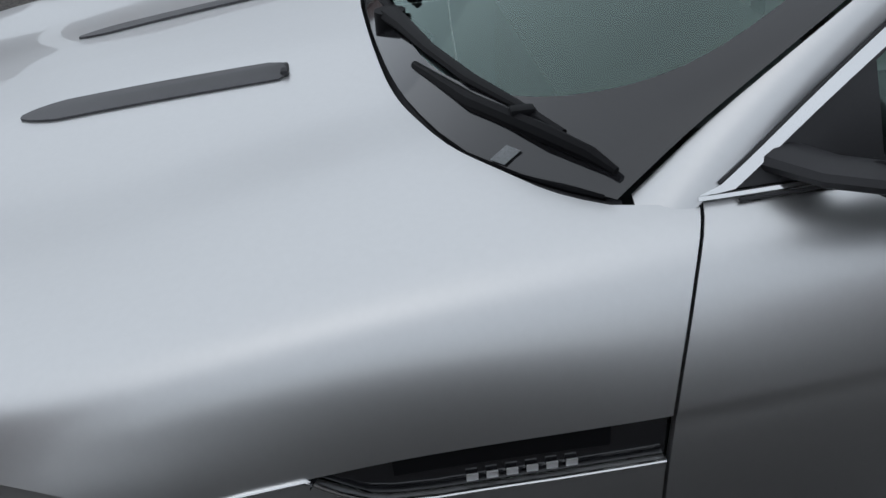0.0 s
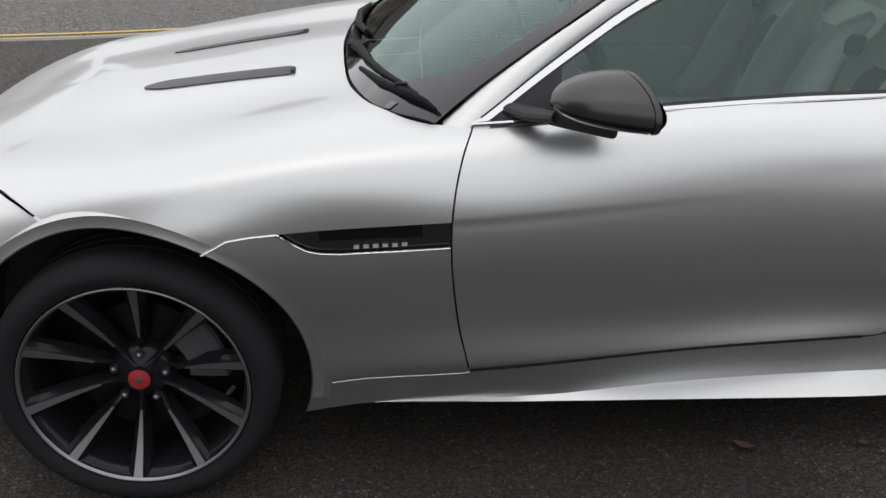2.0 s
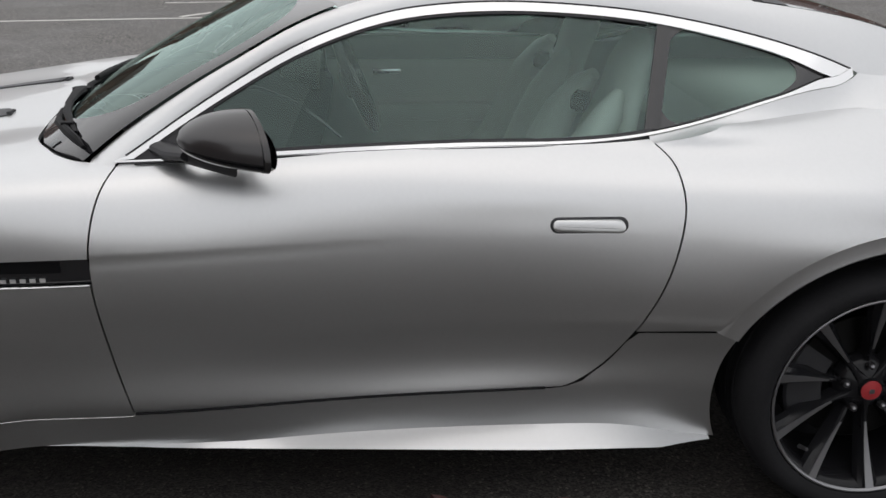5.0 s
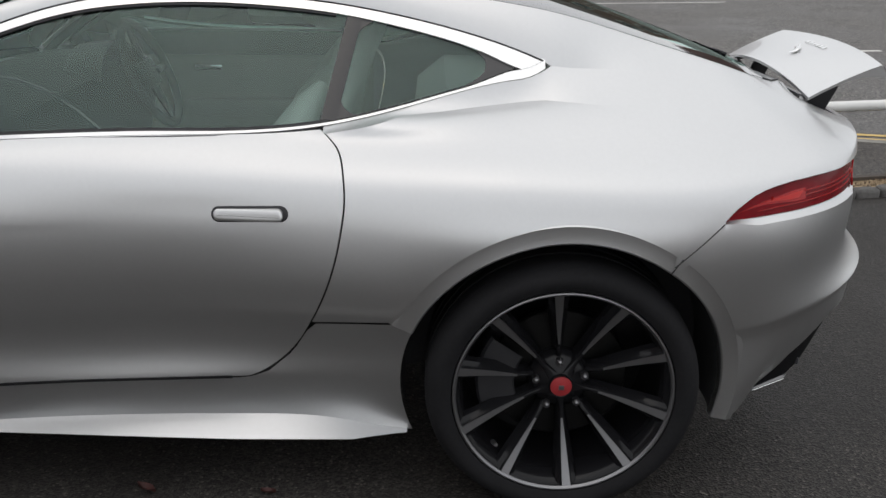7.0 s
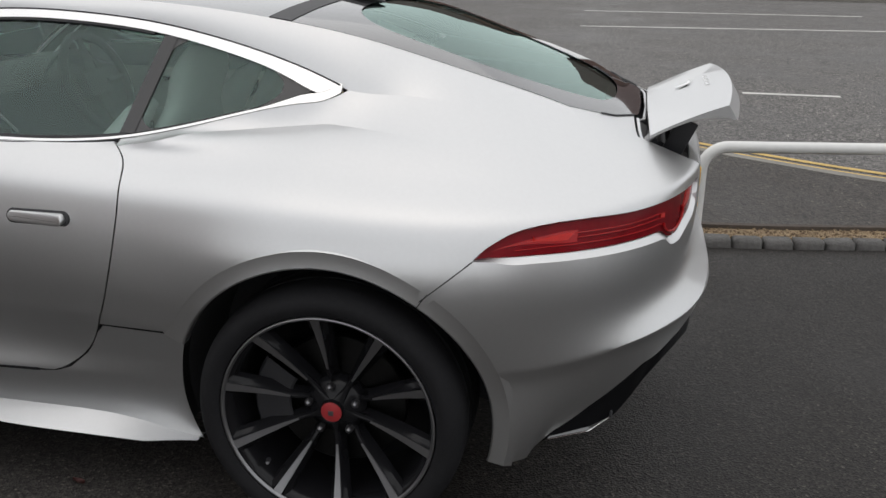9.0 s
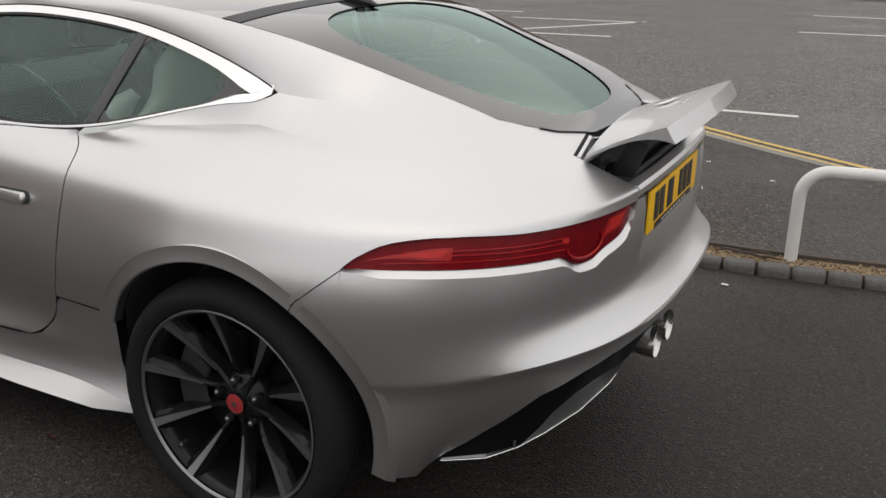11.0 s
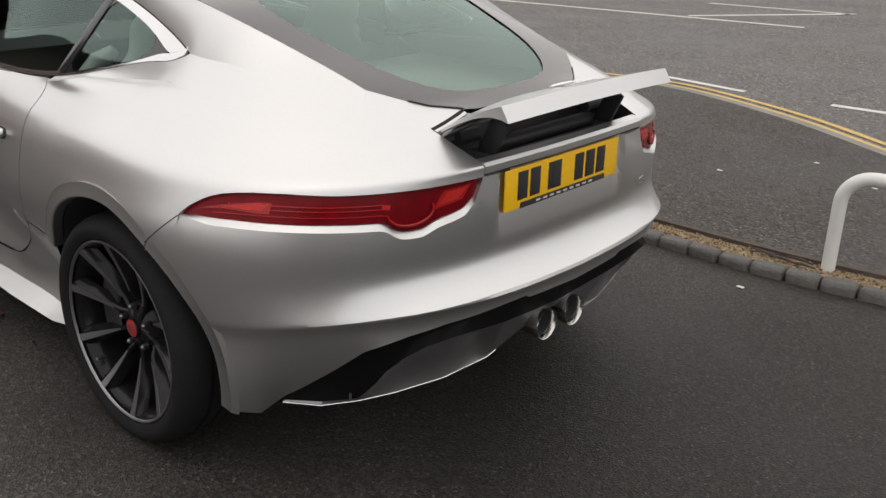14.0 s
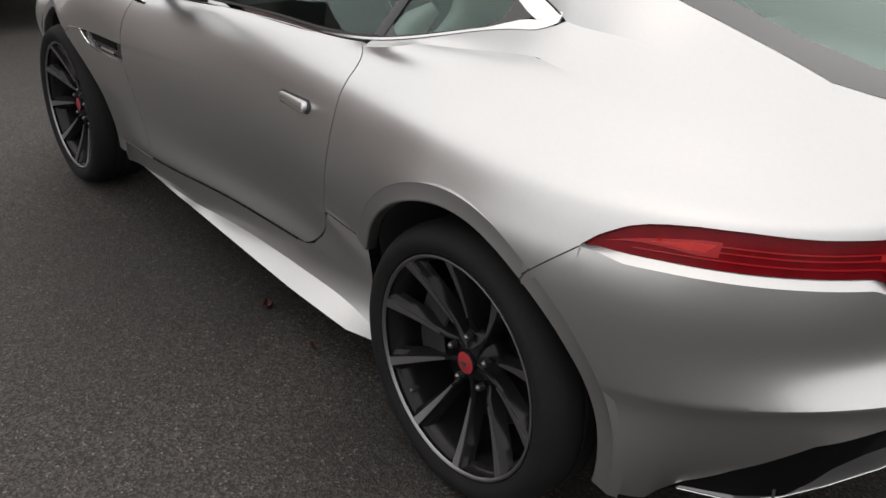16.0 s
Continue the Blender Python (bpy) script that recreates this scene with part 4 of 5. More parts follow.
def roof_point(x, f):
    e = np.array((x, edge_y(x), roof_edge(x)))
    y = e[1] * f
    return np.array((x, y, roof_mid(x) - (roof_mid(x) - e[2]) * abs(f) ** 2.4))


def frit(place, inner, lift, name, mat, label=""):
    """A dark band on a pane, between its rim and a rounded inner line. place(u, v), both 0 to 1; inner: centre, half sizes and roundness."""
    (cu, cv), (au, av), n = inner
    rows = []
    for a in np.linspace(0, 2 * math.pi, 121):
        c, d = math.cos(a), math.sin(a)
        k = 1 / max(abs(c), abs(d))
        rim = (0.5 + 0.5 * c * k, 0.5 + 0.5 * d * k)
        r = (abs(c) ** n + abs(d) ** n) ** (-1 / n)
        core = (min(max(cu + au * c * r, .004), .996), min(max(cv + av * d * r, .012), .988))
        rows.append([place(rim[0] + (core[0] - rim[0]) * t, rim[1] + (core[1] - rim[1]) * t) for t in np.linspace(0, 1, 9)])
    part(name, sheet(rows, out=INSIDE, depth=0, lift=lift), mat, car, label)


rows = [[roof_point(1.303 - .15 * (1 - f * f) + (2.385 - 1.303 + .15 * (1 - f * f)) * i / 30, f) for i in range(31)] for f in np.linspace(-1, 1, 33)]
part("roof", sheet(rows, out=INSIDE, depth=.006, lift=-.003), ROOF_GLASS, car, "dark glass roof panel")
rows = [[roof_point(x, f) for x in (2.365, 2.375, 2.40, 2.425)] for f in np.linspace(-1, 1, 33)]
part("roof_seam", sheet(rows, out=INSIDE, depth=.006, lift=.003), BLACK, car, "black rubber seam behind the roof")
bm = tube([(2.40, 0, roof_mid(2.40)), (2.47, 0, roof_mid(2.47) + .012), (2.53, 0, roof_mid(2.53) + .004)], [.03, .026, .004], 10, flat=.6)
part("brake_light_housing", bm, BLACK, car)


def hatch_point(u, v):
    f = 2 * v - 1
    xe = 3.315 - .01 * abs(f) - .17 * max(abs(f) - .5, 0) ** 1.7 / .308
    return roof_point(2.415 + (xe - 2.415) * u, f)


rows = [[hatch_point(i / 40, j / 40) for i in range(41)] for j in range(41)]
for side in (-1, 1):
    fill = []
    s_first = s_at(0, 3.135, 2.0)
    for t in np.linspace(0, 1, 28):
        fill.append(deck_curve(s_first + (DECK_END - s_first) * t, hatch_point(1, 1 - .20 * t) + np.array((-.001, 0, .0005)) * min(t * 6, 1)))
    part("deck_corner", sheet(flip(fill, side), out=INSIDE, depth=.0), PAINT, car, "silver deck corner below the rear window")
    part("window_seal", tube(flip([row[-1] for row in fill[10:]], side) + np.array((.002, 0, .001)), .0024, 8), BLACK, car, "black rubber seal under the rear window")
    # framed edge of the well beside the glass
    edge = np.array(fill[-1])
    part("deck_edge", sheet(flip([edge, edge + np.array((.003, 0, -.004)), edge + np.array((.004, 0, -.016))], side), out=INSIDE, depth=0), DARK, car)
    bar = edge[1:]
    rows_f = [bar + np.array((dx, 0, dz)) for dx, dz in ((.007, -.010), (.008, -.006), (.016, -.009), (.017, -.014))]
    part("well_frame", sheet(flip(rows_f, side), out=(3.3, 0, 0), depth=0), PAINT, car, "thin silver frame round the spoiler well")
    back = np.array([(3.345, .372, .925), (3.335, .20, .955)])
    rows_f = [[bar[0] + np.array((.016, 0, -.013)), bar[-1] + np.array((.016, 0, -.013))], back]
    part("well_flap", sheet(flip(rows_f, side), out=(3.3, 0, 0), depth=0), GREY_PLASTIC, car, "grey panel in the well's corner")
    glass_rim = [hatch_point(1, v) + np.array((.016, 0, -.012)) for v in np.linspace(.80, .5, 12)]
    part("well_frame", tube(flip(glass_rim, side), .0045, 8, flat=.6), PAINT, car)
part("rear_window", sheet(rows, out=INSIDE, depth=0, lift=-.003), SCREEN, car, "sloping rear hatch window with a black edge")
frit(hatch_point, ((.51, .5), (.41, .395), 3.2), .001, "window_border", FRIT, "black printed glass border")


def screen_point(f, v):
    """f across (-1 to 1), v from the cowl to the roof."""
    xb, xt = cowl_x(.80 * abs(f)) + .012 + .039 * abs(f) ** 8, 1.303 - .15 * (1 - f * f)
    xe = .745 + .558 * v
    return np.array((xb + (xt - xb) * v, edge_y(xe) * f, roof_edge(xe) + (1 - f * f) * (.002 + .024 * v + .03 * v * (1 - v)) - .006 * (1 - v)))


rows = [[screen_point(f, v) for v in np.linspace(0, 1, 25)] for f in np.linspace(-1, 1, 37)]
part("windscreen", sheet(rows, out=INSIDE, depth=0), SCREEN, car, "sloping windscreen with a black edge")
frit(lambda u, v: screen_point(2 * v - 1, u), ((.52, .5), (.46, .475), 4.5), .007, "window_border", FRIT, "black printed glass border")

part("screen_seal", tube([tuple(screen_point(f, 0) + np.array((.001, 0, .002))) for f in np.linspace(-.99, .99, 61)], .0045, 8), WIPER, car, "black rubber seal under the windscreen")

# cowl, under the wipers
rows = []
for f in np.linspace(-1, 1, 41):
    a = np.array((cowl_x(abs(f) * .826) - .004, .826 * f, .905 + .012 * (1 - f * f) + .012 * f ** 8))
    b = screen_point(f, 0) + np.array((.004, 0, -.001))
    rows.append([a, a + np.array((.004, 0, -.02)), a * .5 + b * .5 + np.array((0, 0, -.006)), b])
part("cowl_panel", sheet(rows, out=INSIDE, depth=0), BLACK, car, "black cowl panel under the wipers")

chrome_w = curve((.83, .016), (1.1, .019), (1.6, .020), (2.1, .021), (2.3, .025), (2.42, .030), (2.49, .038))
inner_top = lambda x: max(glass_top(x) - chrome_w(min(x, 2.49)), inner_low(x) + .0005)
inner_low = lambda x: glass_low(x) + .006 - .004 * min(max((1.12 - x) / .2, 0), 1) - .0025 * min(max((x - 1.6) / .2, 0), 1, max((2.45 - x) / .06, 0)) + .012 * min(max((x - 2.38) / .11, 0), 1) ** 2
post = lambda z: 2.030 + .255 * (z - .971)

for side in (-1, 1):
    def slab(xa, xb, low, top, nu, nv, lift, depth=.006):
        rows = [[house(x, low(x) + (top(x) - low(x)) * j / nv) + np.array((0, lift, 0)) for x in np.linspace(xa, xb, nu + 1)] for j in range(nv + 1)]
        return sheet(flip(rows, side), out=INSIDE, depth=depth)

    rows = []
    for j in range(17):
        row = []
        for i in range(49):
            x = .86 + (2.07 - .86) * i / 48
            z = inner_low(x) + (inner_top(x) - inner_low(x)) * j / 16
            x = .86 + (min(post(z), 2.12) - .86) * i / 48
            row.append(house(x, inner_low(x) + (inner_top(x) - inner_low(x)) * j / 16) - np.array((0, .010, 0)))
        rows.append(row)
    pane = part("side_window", sheet(flip(rows, side), out=INSIDE, depth=0), GLASS, car, "grey-green tinted side window")
    rows = [[house(post(z) + k * .038, z) - np.array((0, .004 if k in (0, 1) else .003, 0)) for k in (0, .33, .66, 1)] for z in np.linspace(.975, 1.212, 12)]
    part("window_post", sheet(flip(rows, side), out=INSIDE, depth=.01), GLOSS_BLACK, car, "gloss black post between the windows")

    def quarter_glass(u, v):
        x = 2.075 + .425 * u
        z = inner_low(x) + (inner_top(x) - inner_low(x)) * v
        x += (post(z) + .036 - 2.075) * (1 - u)
        z = inner_low(x) + (inner_top(x) - inner_low(x)) * v
        return flip(house(x, z) - np.array((0, .009, 0)), side)

    rows = [[quarter_glass(i / 24, j / 12) for i in range(25)] for j in range(13)]
    part("quarter_window", sheet(rows, out=INSIDE, depth=0), GLASS, car, "grey-green tinted quarter window")
    frit(quarter_glass, ((.40, .5), (.43, .56), 3.0), .002, "window_border", FRIT)
    part("window_trim", slab(.808, 2.5805, inner_top, lambda x: max(glass_top(x), inner_top(x) + .0005), 90, 3, .002), CHROME, car, "polished chrome trim over the windows")
    part("window_trim", slab(.806, 2.5805, lambda x: glass_low(x) - .002, inner_low, 90, 2, .003), CHROME, car, "thin chrome strip along the window sill")
    sill_gap = [flip(house(x, glass_low(x) - .006) + np.array((0, .0035, 0)), side) for x in np.linspace(.85, 2.02, 60)]
    part("window_seal", tube(sill_gap, .0022, 6), DARK, car, "thin dark gap under the chrome strip")
    part("window_seal", slab(.90, 2.05, inner_low, lambda x: inner_low(x) + .006, 60, 2, -.003), BLACK, car, "black rubber seal along the window sill")
    seal = [flip(house(x, glass_top(x) + .0015) + np.array((0, .0025, 0)), side) for x in np.linspace(.83, 2.576, 120)]
    part("window_seal", tube(seal, .0022, 6), DARK, car, "thin dark gap above the chrome trim")
    part("window_seal", slab(.90, 2.06, lambda x: inner_top(x) - .007, inner_top, 60, 2, -.002), BLACK, car, "black rubber seal inside the chrome trim")
    part("trim_backing", slab(.87, 2.55, lambda x: inner_top(x) - .003, lambda x: max(glass_top(x), inner_top(x)), 60, 2, -.014), TRIM_DARK, car)
    part("trim_backing", slab(.87, 2.55, lambda x: glass_low(x) - .012, lambda x: inner_low(x) + .002, 60, 2, -.014), TRIM_DARK, car)
    # triangle at the mirror's foot
    rows = [[house(x, inner_low(x) + (inner_top(x) - inner_low(x)) * j / 4) - np.array((0, .004, 0)) for x in np.linspace(.845, 1.02, 12)] for j in range(5)]
    part("mirror_base", sheet(flip(rows, side), out=INSIDE, depth=.008), BLACK, car, "black plastic window corner")

    # door mirror: painted cap over a black lower housing, with a bezel round the glass
    def mirror_point(t, a, grow=1.0):
        k = math.sqrt(max(1 - (1 - t) ** 2.2, 0)) * grow
        c, d = math.cos(a), math.sin(a)
        y = .928 + c * .093 * k + .018 * t
        z = 1.005 + (.064 if d > 0 else .049) * abs(d) ** .8 * (1 if d > 0 else -1) * k - .027 * (c if c > 0 else c * .4) * t * .8
        return (.968 + .212 * t - .085 * (1 - (c * .5 + .5)) * t, y * side, z)

    def mirror_shell(t0, t1, a0, a1, grow, steps=18):
        rows = [[mirror_point(t0 + (t1 - t0) * i / steps, a, grow) for a in np.linspace(radians(a0), radians(a1), 33)] for i in range(steps + 1)]
        bm = bmesh.new()
        grid(bm, rows)
        return bm

    mirror = part("wing_mirror", mirror_shell(0, 1, 0, 360, .955), GLOSS_BLACK, car, "black door mirror with a clear indicator strip")
    part("mirror_cap", mirror_shell(0, .925, -6, 186, 1.0), MIRROR_BLACK, mirror, "satin black mirror cap")
    part("mirror_housing", mirror_shell(.02, .925, 196, 344, .985), GLOSS_BLACK, mirror, "gloss black lower housing")
    part("mirror_bezel", mirror_shell(.94, 1.0, 0, 360, 1.0, 4), MIRROR_BLACK, mirror)
    rows = []
    for t in np.linspace(0, 1, 12):
        row = []
        for a in np.linspace(0, 2 * math.pi, 17)[:-1]:
            row.append((.975 + .115 * t + .012 * math.cos(a), side * (.893 + .075 * t ** .9 + .022 * math.cos(a)), .963 - .010 * t + .019 * math.sin(a)))
        rows.append(row)
    bm = bmesh.new()
    v = grid(bm, rows, closed=True)
    bm.faces.new(v[0])
    bm.faces.new(v[-1])
    part("mirror_skirt", bm, BLACK, mirror)
    rows = [[mirror_point(t, radians(a), 1.0 + .012 * h) for t in np.linspace(.10, .62, 14)] for a, h in ((338, 0), (335, 1), (328, 1), (325, 0))]
    part("indicator", sheet(rows, out=(1.1, side * .95, 1.02), depth=0), CHROME, mirror, "clear indicator strip")
    part("mirror_arm", tube([(.90, .80 * side, .958), (.94, .855 * side, .958), (.99, .905 * side, .966)], [.030, .028, .026], 12, flat=.55), BLACK, mirror)
    rim = [(1.192 - .085 * (1 - (math.cos(a) * .5 + .5)), side * (.946 + .084 * math.cos(a)), .990 + .045 * math.sin(a)) for a in np.linspace(0, 2 * math.pi, 33)[:-1]]
    bm = bmesh.new()
    bm.faces.new([bm.verts.new(p) for p in rim])
    part("mirror_glass", bm, CHROME, mirror)

    # door handle, flush in a rounded recess
    def capsule(x0, x1, z0, r, y_out, thick, tilt, proud=0.0):
        out = []
        for a in np.linspace(0, 2 * math.pi, 41)[:-1]:
            cx = x1 - r if math.cos(a) > 0 else x0 + r
            out.append((cx + r * math.cos(a), z0 + tilt * (cx - x0) + r * math.sin(a)))
        rows = []
        for shrink, dy in ((1.0, -thick), (1.0, 0), (.93, .003), (.75, .0045), (.4, .005), (.02, .005)):
            rows.append([((x - (x0 + x1) / 2) * (1 - (1 - shrink) * (r / (x1 - x0))) + (x0 + x1) / 2, z0 + (z - z0) * shrink) for x, z in out])
        bm = bmesh.new()
        pts = []
        for (shrink, dy), row in zip(((1, -thick), (1, 0), (.93, .003), (.75, .0045), (.4, .005), (.02, .005)), rows):
            pts.append([(x, side * (on_skin(x, z)[1] + y_out + dy + proud * max((x - x0) / (x1 - x0), 0) ** 2), z) for x, z in row])
        grid(bm, pts, closed=True)
        return bm

    part("handle_recess", capsule(1.788, 1.968, .786, .0185, .0005, .004, .02), DARK, car)
    part("door_handle", capsule(1.793, 1.958, .786, .0142, .004, .012, .02, .014), PAINT, car, "flush silver door handle")

    # vent behind the front wheel: recessed black panel with a blade and small lettering bars
    pts = skin_panel(lambda z: np.interp(z, (.676, .69, .733), (.46, .425, .372)), lambda z: .752, lambda s: vent_low(s) + .001, lambda s: bonnet_seam(s) - .003, 24, 8)
    vent = part("wing_vent", sheet(flip(pts, side), out=INSIDE, depth=.004, lift=-.010), GLOSS_BLACK, car, "gloss black wing vent with thin silver edge")
    pts = skin_panel(lambda z: .46, lambda z: .69, lambda s: .708, lambda s: .735, 12, 4)
    part("vent_opening", sheet(flip(pts, side), out=INSIDE, depth=.004, lift=-.0075), WIPER, vent)
    edge = [on_skin(x, vent_low(x)) for x in np.linspace(.203, .751, 70)]
    part("vent_edge", tube(flip(edge, side) + np.array((0, side * .0005, 0)), .0026, 8), CHROME, vent, "thin bright edge")
    for k in range(6):
        x = .535 + .0215 * k
        pts = [[on_skin(xx, zz) for xx in (x, x + .006, x + .0125)] for zz in (.6845 + .0004 * k, .6935 + .0004 * k)]
        part("letter_bar", sheet(flip(pts, side), out=INSIDE, depth=.002, lift=-.005), LETTER, vent)

    # wheel-arch liners
    for hub, r in ((HUB_F, ARCH_F), (HUB_R, ARCH_R)):
        rows = []
        for a in np.linspace(radians(-13), radians(193), 48):
            px, pz = hub + r * math.cos(a), max(HUB_Z + r * math.sin(a), .22)
            edge = on_skin(s_at(0, px, pz), pz)[1] - .035
            rows.append([(hub + q * math.cos(a), side * y, HUB_Z + q * math.sin(a)) for q, y in ((r + .001, edge), (r + .006, edge - .06), (r + .006, .60), (.05, .58))])
        bm = bmesh.new()
        grid(bm, rows)
        part("arch_liner", bm, LINER, car)

    # tail lamp
    rows = []
    for j in range(9):
        rows.append([on_skin(s, lamp_low(s) + (lamp_top(s) - lamp_low(s)) * j / 8) for s in np.linspace(LAMP_TIP + .002, lamp_end - .002, 90)])
    lamp = part("tail_lamp", sheet(flip(rows, side), out=INSIDE, depth=.004, lift=-.012), LAMP_RED, car, "dark red tail lamp with a round lower lobe")

    rows = []
    for k in range(5):
        t = k / 4
        row = []
        for s in np.linspace(LAMP_TIP + .001, lamp_end - .001, 90):
            z = bumper_top(s) + (lamp_low(s) + .001 - bumper_top(s)) * t
            p, q = on_skin(s, z), on_skin(s + .004, z)
            n = np.array((q[1] - p[1], -(q[0] - p[0]), 0))
            n = -n / np.linalg.norm(n)
            row.append(p - n * .020 * t)
        rows.append(row)
    part("lamp_ledge", sheet(flip(rows, side), out=INSIDE, depth=0), PAINT, car)

    def lamp_piece(name, fa, fb, va, vb, lift, mat, n=24, label="", taper=0.0, slant=0.0):
        rows = []
        for j in range(5):
            row = []
            for s in np.linspace(LAMP_TIP + LAMP * fa, LAMP_TIP + LAMP * fb, n):
                grow = min(1, .12 + (s - LAMP_TIP - LAMP * fa) / (LAMP * (fb - fa) * taper)) if taper else 1
                v = (va + vb) / 2 + (vb - va) * (j / 4 - .5) * grow
                q = s + LAMP * slant * (j / 4 - .5)
                row.append(on_skin(q, lamp_low(q) + (lamp_top(q) - lamp_low(q)) * v))
            rows.append(row)
        part(name, sheet(flip(rows, side), out=INSIDE, depth=.003, lift=lift), mat, lamp, label)

    lamp_piece("reflector", .10, .31, .30, .70, -.0112, LAMP_BAR, taper=.9)
    lamp_piece("reflector", .165, .29, .40, .62, -.0104, LAMP_BRIGHT, label="bright red reflector", taper=.75, slant=.02)
    lamp_piece("reflector", .845, .955, .34, .80, -.0108, LAMP_BAR, slant=.03)
    lamp_piece("reflector", .862, .938, .42, .74, -.0104, LAMP_BRIGHT, label="bright red reflector", slant=.03)
    for va in (.58, .43, .22):
        lamp_piece("light_bar", .12 if va < .3 else .31, .68, va, va + .035, -.0095, LAMP_BAR)
    lamp_piece("light_bar", .655, .68, .46, .58, -.0094, LAMP_BRIGHT, 4)
    lamp_piece("light_bar", .05, .14, .44, .54, -.0102, LAMP_BAR, taper=.8)
    mid = s_at(1, .565, .81)
    ring = []
    for a in np.linspace(radians(185), radians(385), 40):
        ring.append(on_skin(mid + .036 * math.cos(a), .808 + .034 * math.sin(a)))
    part("lamp_ring", tube(flip(ring, side) + np.array((-.009, 0, 0)), .0032, 8), LAMP_BAR, lamp)

# wheels
def wheel(hub, y_face, side, turn, width, valve):
    place = Matrix.Translation((hub, side * y_face, HUB_Z)) @ Matrix.Diagonal((1, side, 1, 1))

    def put(bm):
        bm.transform(place)
        return bm

    rim = part("wheel", put(lathe([(.264, -.006), (.268, -.001), (.2715, -.003), (.272, -.012), (.262, -.016), (.252, -.03), (.245, -.06), (.243, -width + .04), (.10, -width + .035)], sides=72)), RIM_BLACK, car, "black and machined ten-spoke alloy wheel")
    part("rim_lip", put(lathe([(.2625, -.0045), (.264, -.001), (.268, .0015), (.2715, .0005), (.2722, -.008)], sides=96)), MACHINED, rim)
    tread = [(.272, -.012), (.276, .001), (.290, .010), (.305, .012), (.318, .007), (.330, -.008), (.336, -.022), (.339, -.035)]
    for k in range(4):
        a = -.045 - (width - .08) * k / 4
        tread += [(.340, a), (.340, a - (width - .08) / 4 + .012), (.333, a - (width - .08) / 4 + .011), (.333, a - (width - .08) / 4 + .001)]
    tread += [(.339, -width + .03), (.330, -width + .008), (.31, -width - .005), (.272, -width + .012)]
    part("tyre", put(lathe(tread, sides=96)), RUBBER, rim, "black low-profile tyre")
    part("brake_disc", put(lathe([(.06, -.115), (.172, -.115), (.175, -.118), (.175, -.135), (.06, -.135)], sides=64)), STEEL, rim)
    bm = bmesh.new()
    c0, c1 = (radians(a + (0 if hub == 0 else 150)) for a in (-5, 52))
    grid(bm, [[(q * math.cos(a), y, q * math.sin(a)) for q, y in ((.115, -.075), (.12, -.07), (.205, -.072), (.212, -.08), (.212, -.16), (.115, -.16))] for a in np.linspace(c0, c1, 14)])
    part("brake_caliper", put(bm), GREY_PLASTIC if hub == 0 else BLACK, rim)
    # hub
    part("hub", put(lathe([(.0, -.056), (.030, -.056), (.040, -.062), (.062, -.072), (.078, -.088), (.082, -.105), (.075, -.13)], sides=48)), RIM_BLACK, rim)
    cap = part("centre_cap", put(lathe([(.0, -.040), (.014, -.0405), (.0265, -.044), (.0285, -.052)], sides=36)), CAP_RED, rim, "red centre cap")
    part("cap_ring", put(lathe([(.0272, -.0450), (.0285, -.0438), (.0298, -.046), (.0302, -.056)], sides=40)), RIM_BLACK, rim)
    part("cap_emblem", put(box(.014, .002, .013, (0, -.0402, -.001), .0008)), NUT, rim)
    for k in range(5):
        a = radians(turn + 72 * k)
        nut = Matrix.Translation((.064 * math.cos(a), -.058, .064 * math.sin(a))) @ Matrix.Rotation(radians(-90), 4, "X")
        bm = bmesh.new()
        bmesh.ops.create_cone(bm, cap_ends=True, segments=6, radius1=.0100, radius2=.0095, depth=.016, matrix=nut)
        bmesh.ops.create_uvsphere(bm, u_segments=12, v_segments=6, radius=.0078, matrix=nut @ Matrix.Translation((0, 0, .007)))
        part("wheel_nut", put(bm), NUT, rim, "steel wheel nut")
    bm = tube([(.226 * math.cos(radians(valve)), -.035, .226 * math.sin(radians(valve))), (.216 * math.cos(radians(valve)), -.008, .216 * math.sin(radians(valve)))], [.006, .0045], 8)
    part("tyre_valve", put(bm), MACHINED, rim)

    # spokes: a narrow machined face over a gloss black blade whose flanks flare towards the rim
    def face_y(r):
        t = (r - .045) / .217
        return -.066 + .061 * max(t, 0) ** 1.5

    for k in range(10):
        rot = Matrix.Rotation(-radians(turn + 36 * k), 4, "Y")
        bolted = k % 2 == 0
        start = .112 if bolted else .098
        rows = []
        for r in np.linspace(.026, .2635, 22):
            t = (r - .026) / .2375
            f = min(max((r - start) / (.2635 - start), 0), 1)
            w = .0042 + .0075 * f + (.010 * max(1 - (r - .026) / .05, 0) ** 2 if not bolted else .004 * max(1 - (r - .026) / .06, 0))
            y = face_y(r) + (.012 * max(1 - (r - .026) / .07, 0) ** 1.5 if not bolted else -.016 * max(1 - abs(r - .064) / .035, 0))
            flare = .004 + .017 * max(t - .25, 0) ** 1.3
            deep = .040 - .012 * t
            rows.append([(r, y - deep, -w - flare - .006), (r, y - .020 + .006 * t, -w - flare), (r, y - .007, -w - .0035), (r, y - .0012, -w), (r, y, -w * .5),
                         (r, y, w * .5), (r, y - .0012, w), (r, y - .007, w + .0035), (r, y - .020 + .006 * t, w + flare), (r, y - deep, w + flare + .006)])
        bm = bmesh.new()
        grid(bm, rows)
        bm.transform(rot)
        spoke = part("spoke", put(bm), RIM_BLACK, rim, "", 20)
        rows = []
        for r in np.linspace(start, .2645, 12):
            f = (r - start) / (.2645 - start)
            y = face_y(r) + .0013
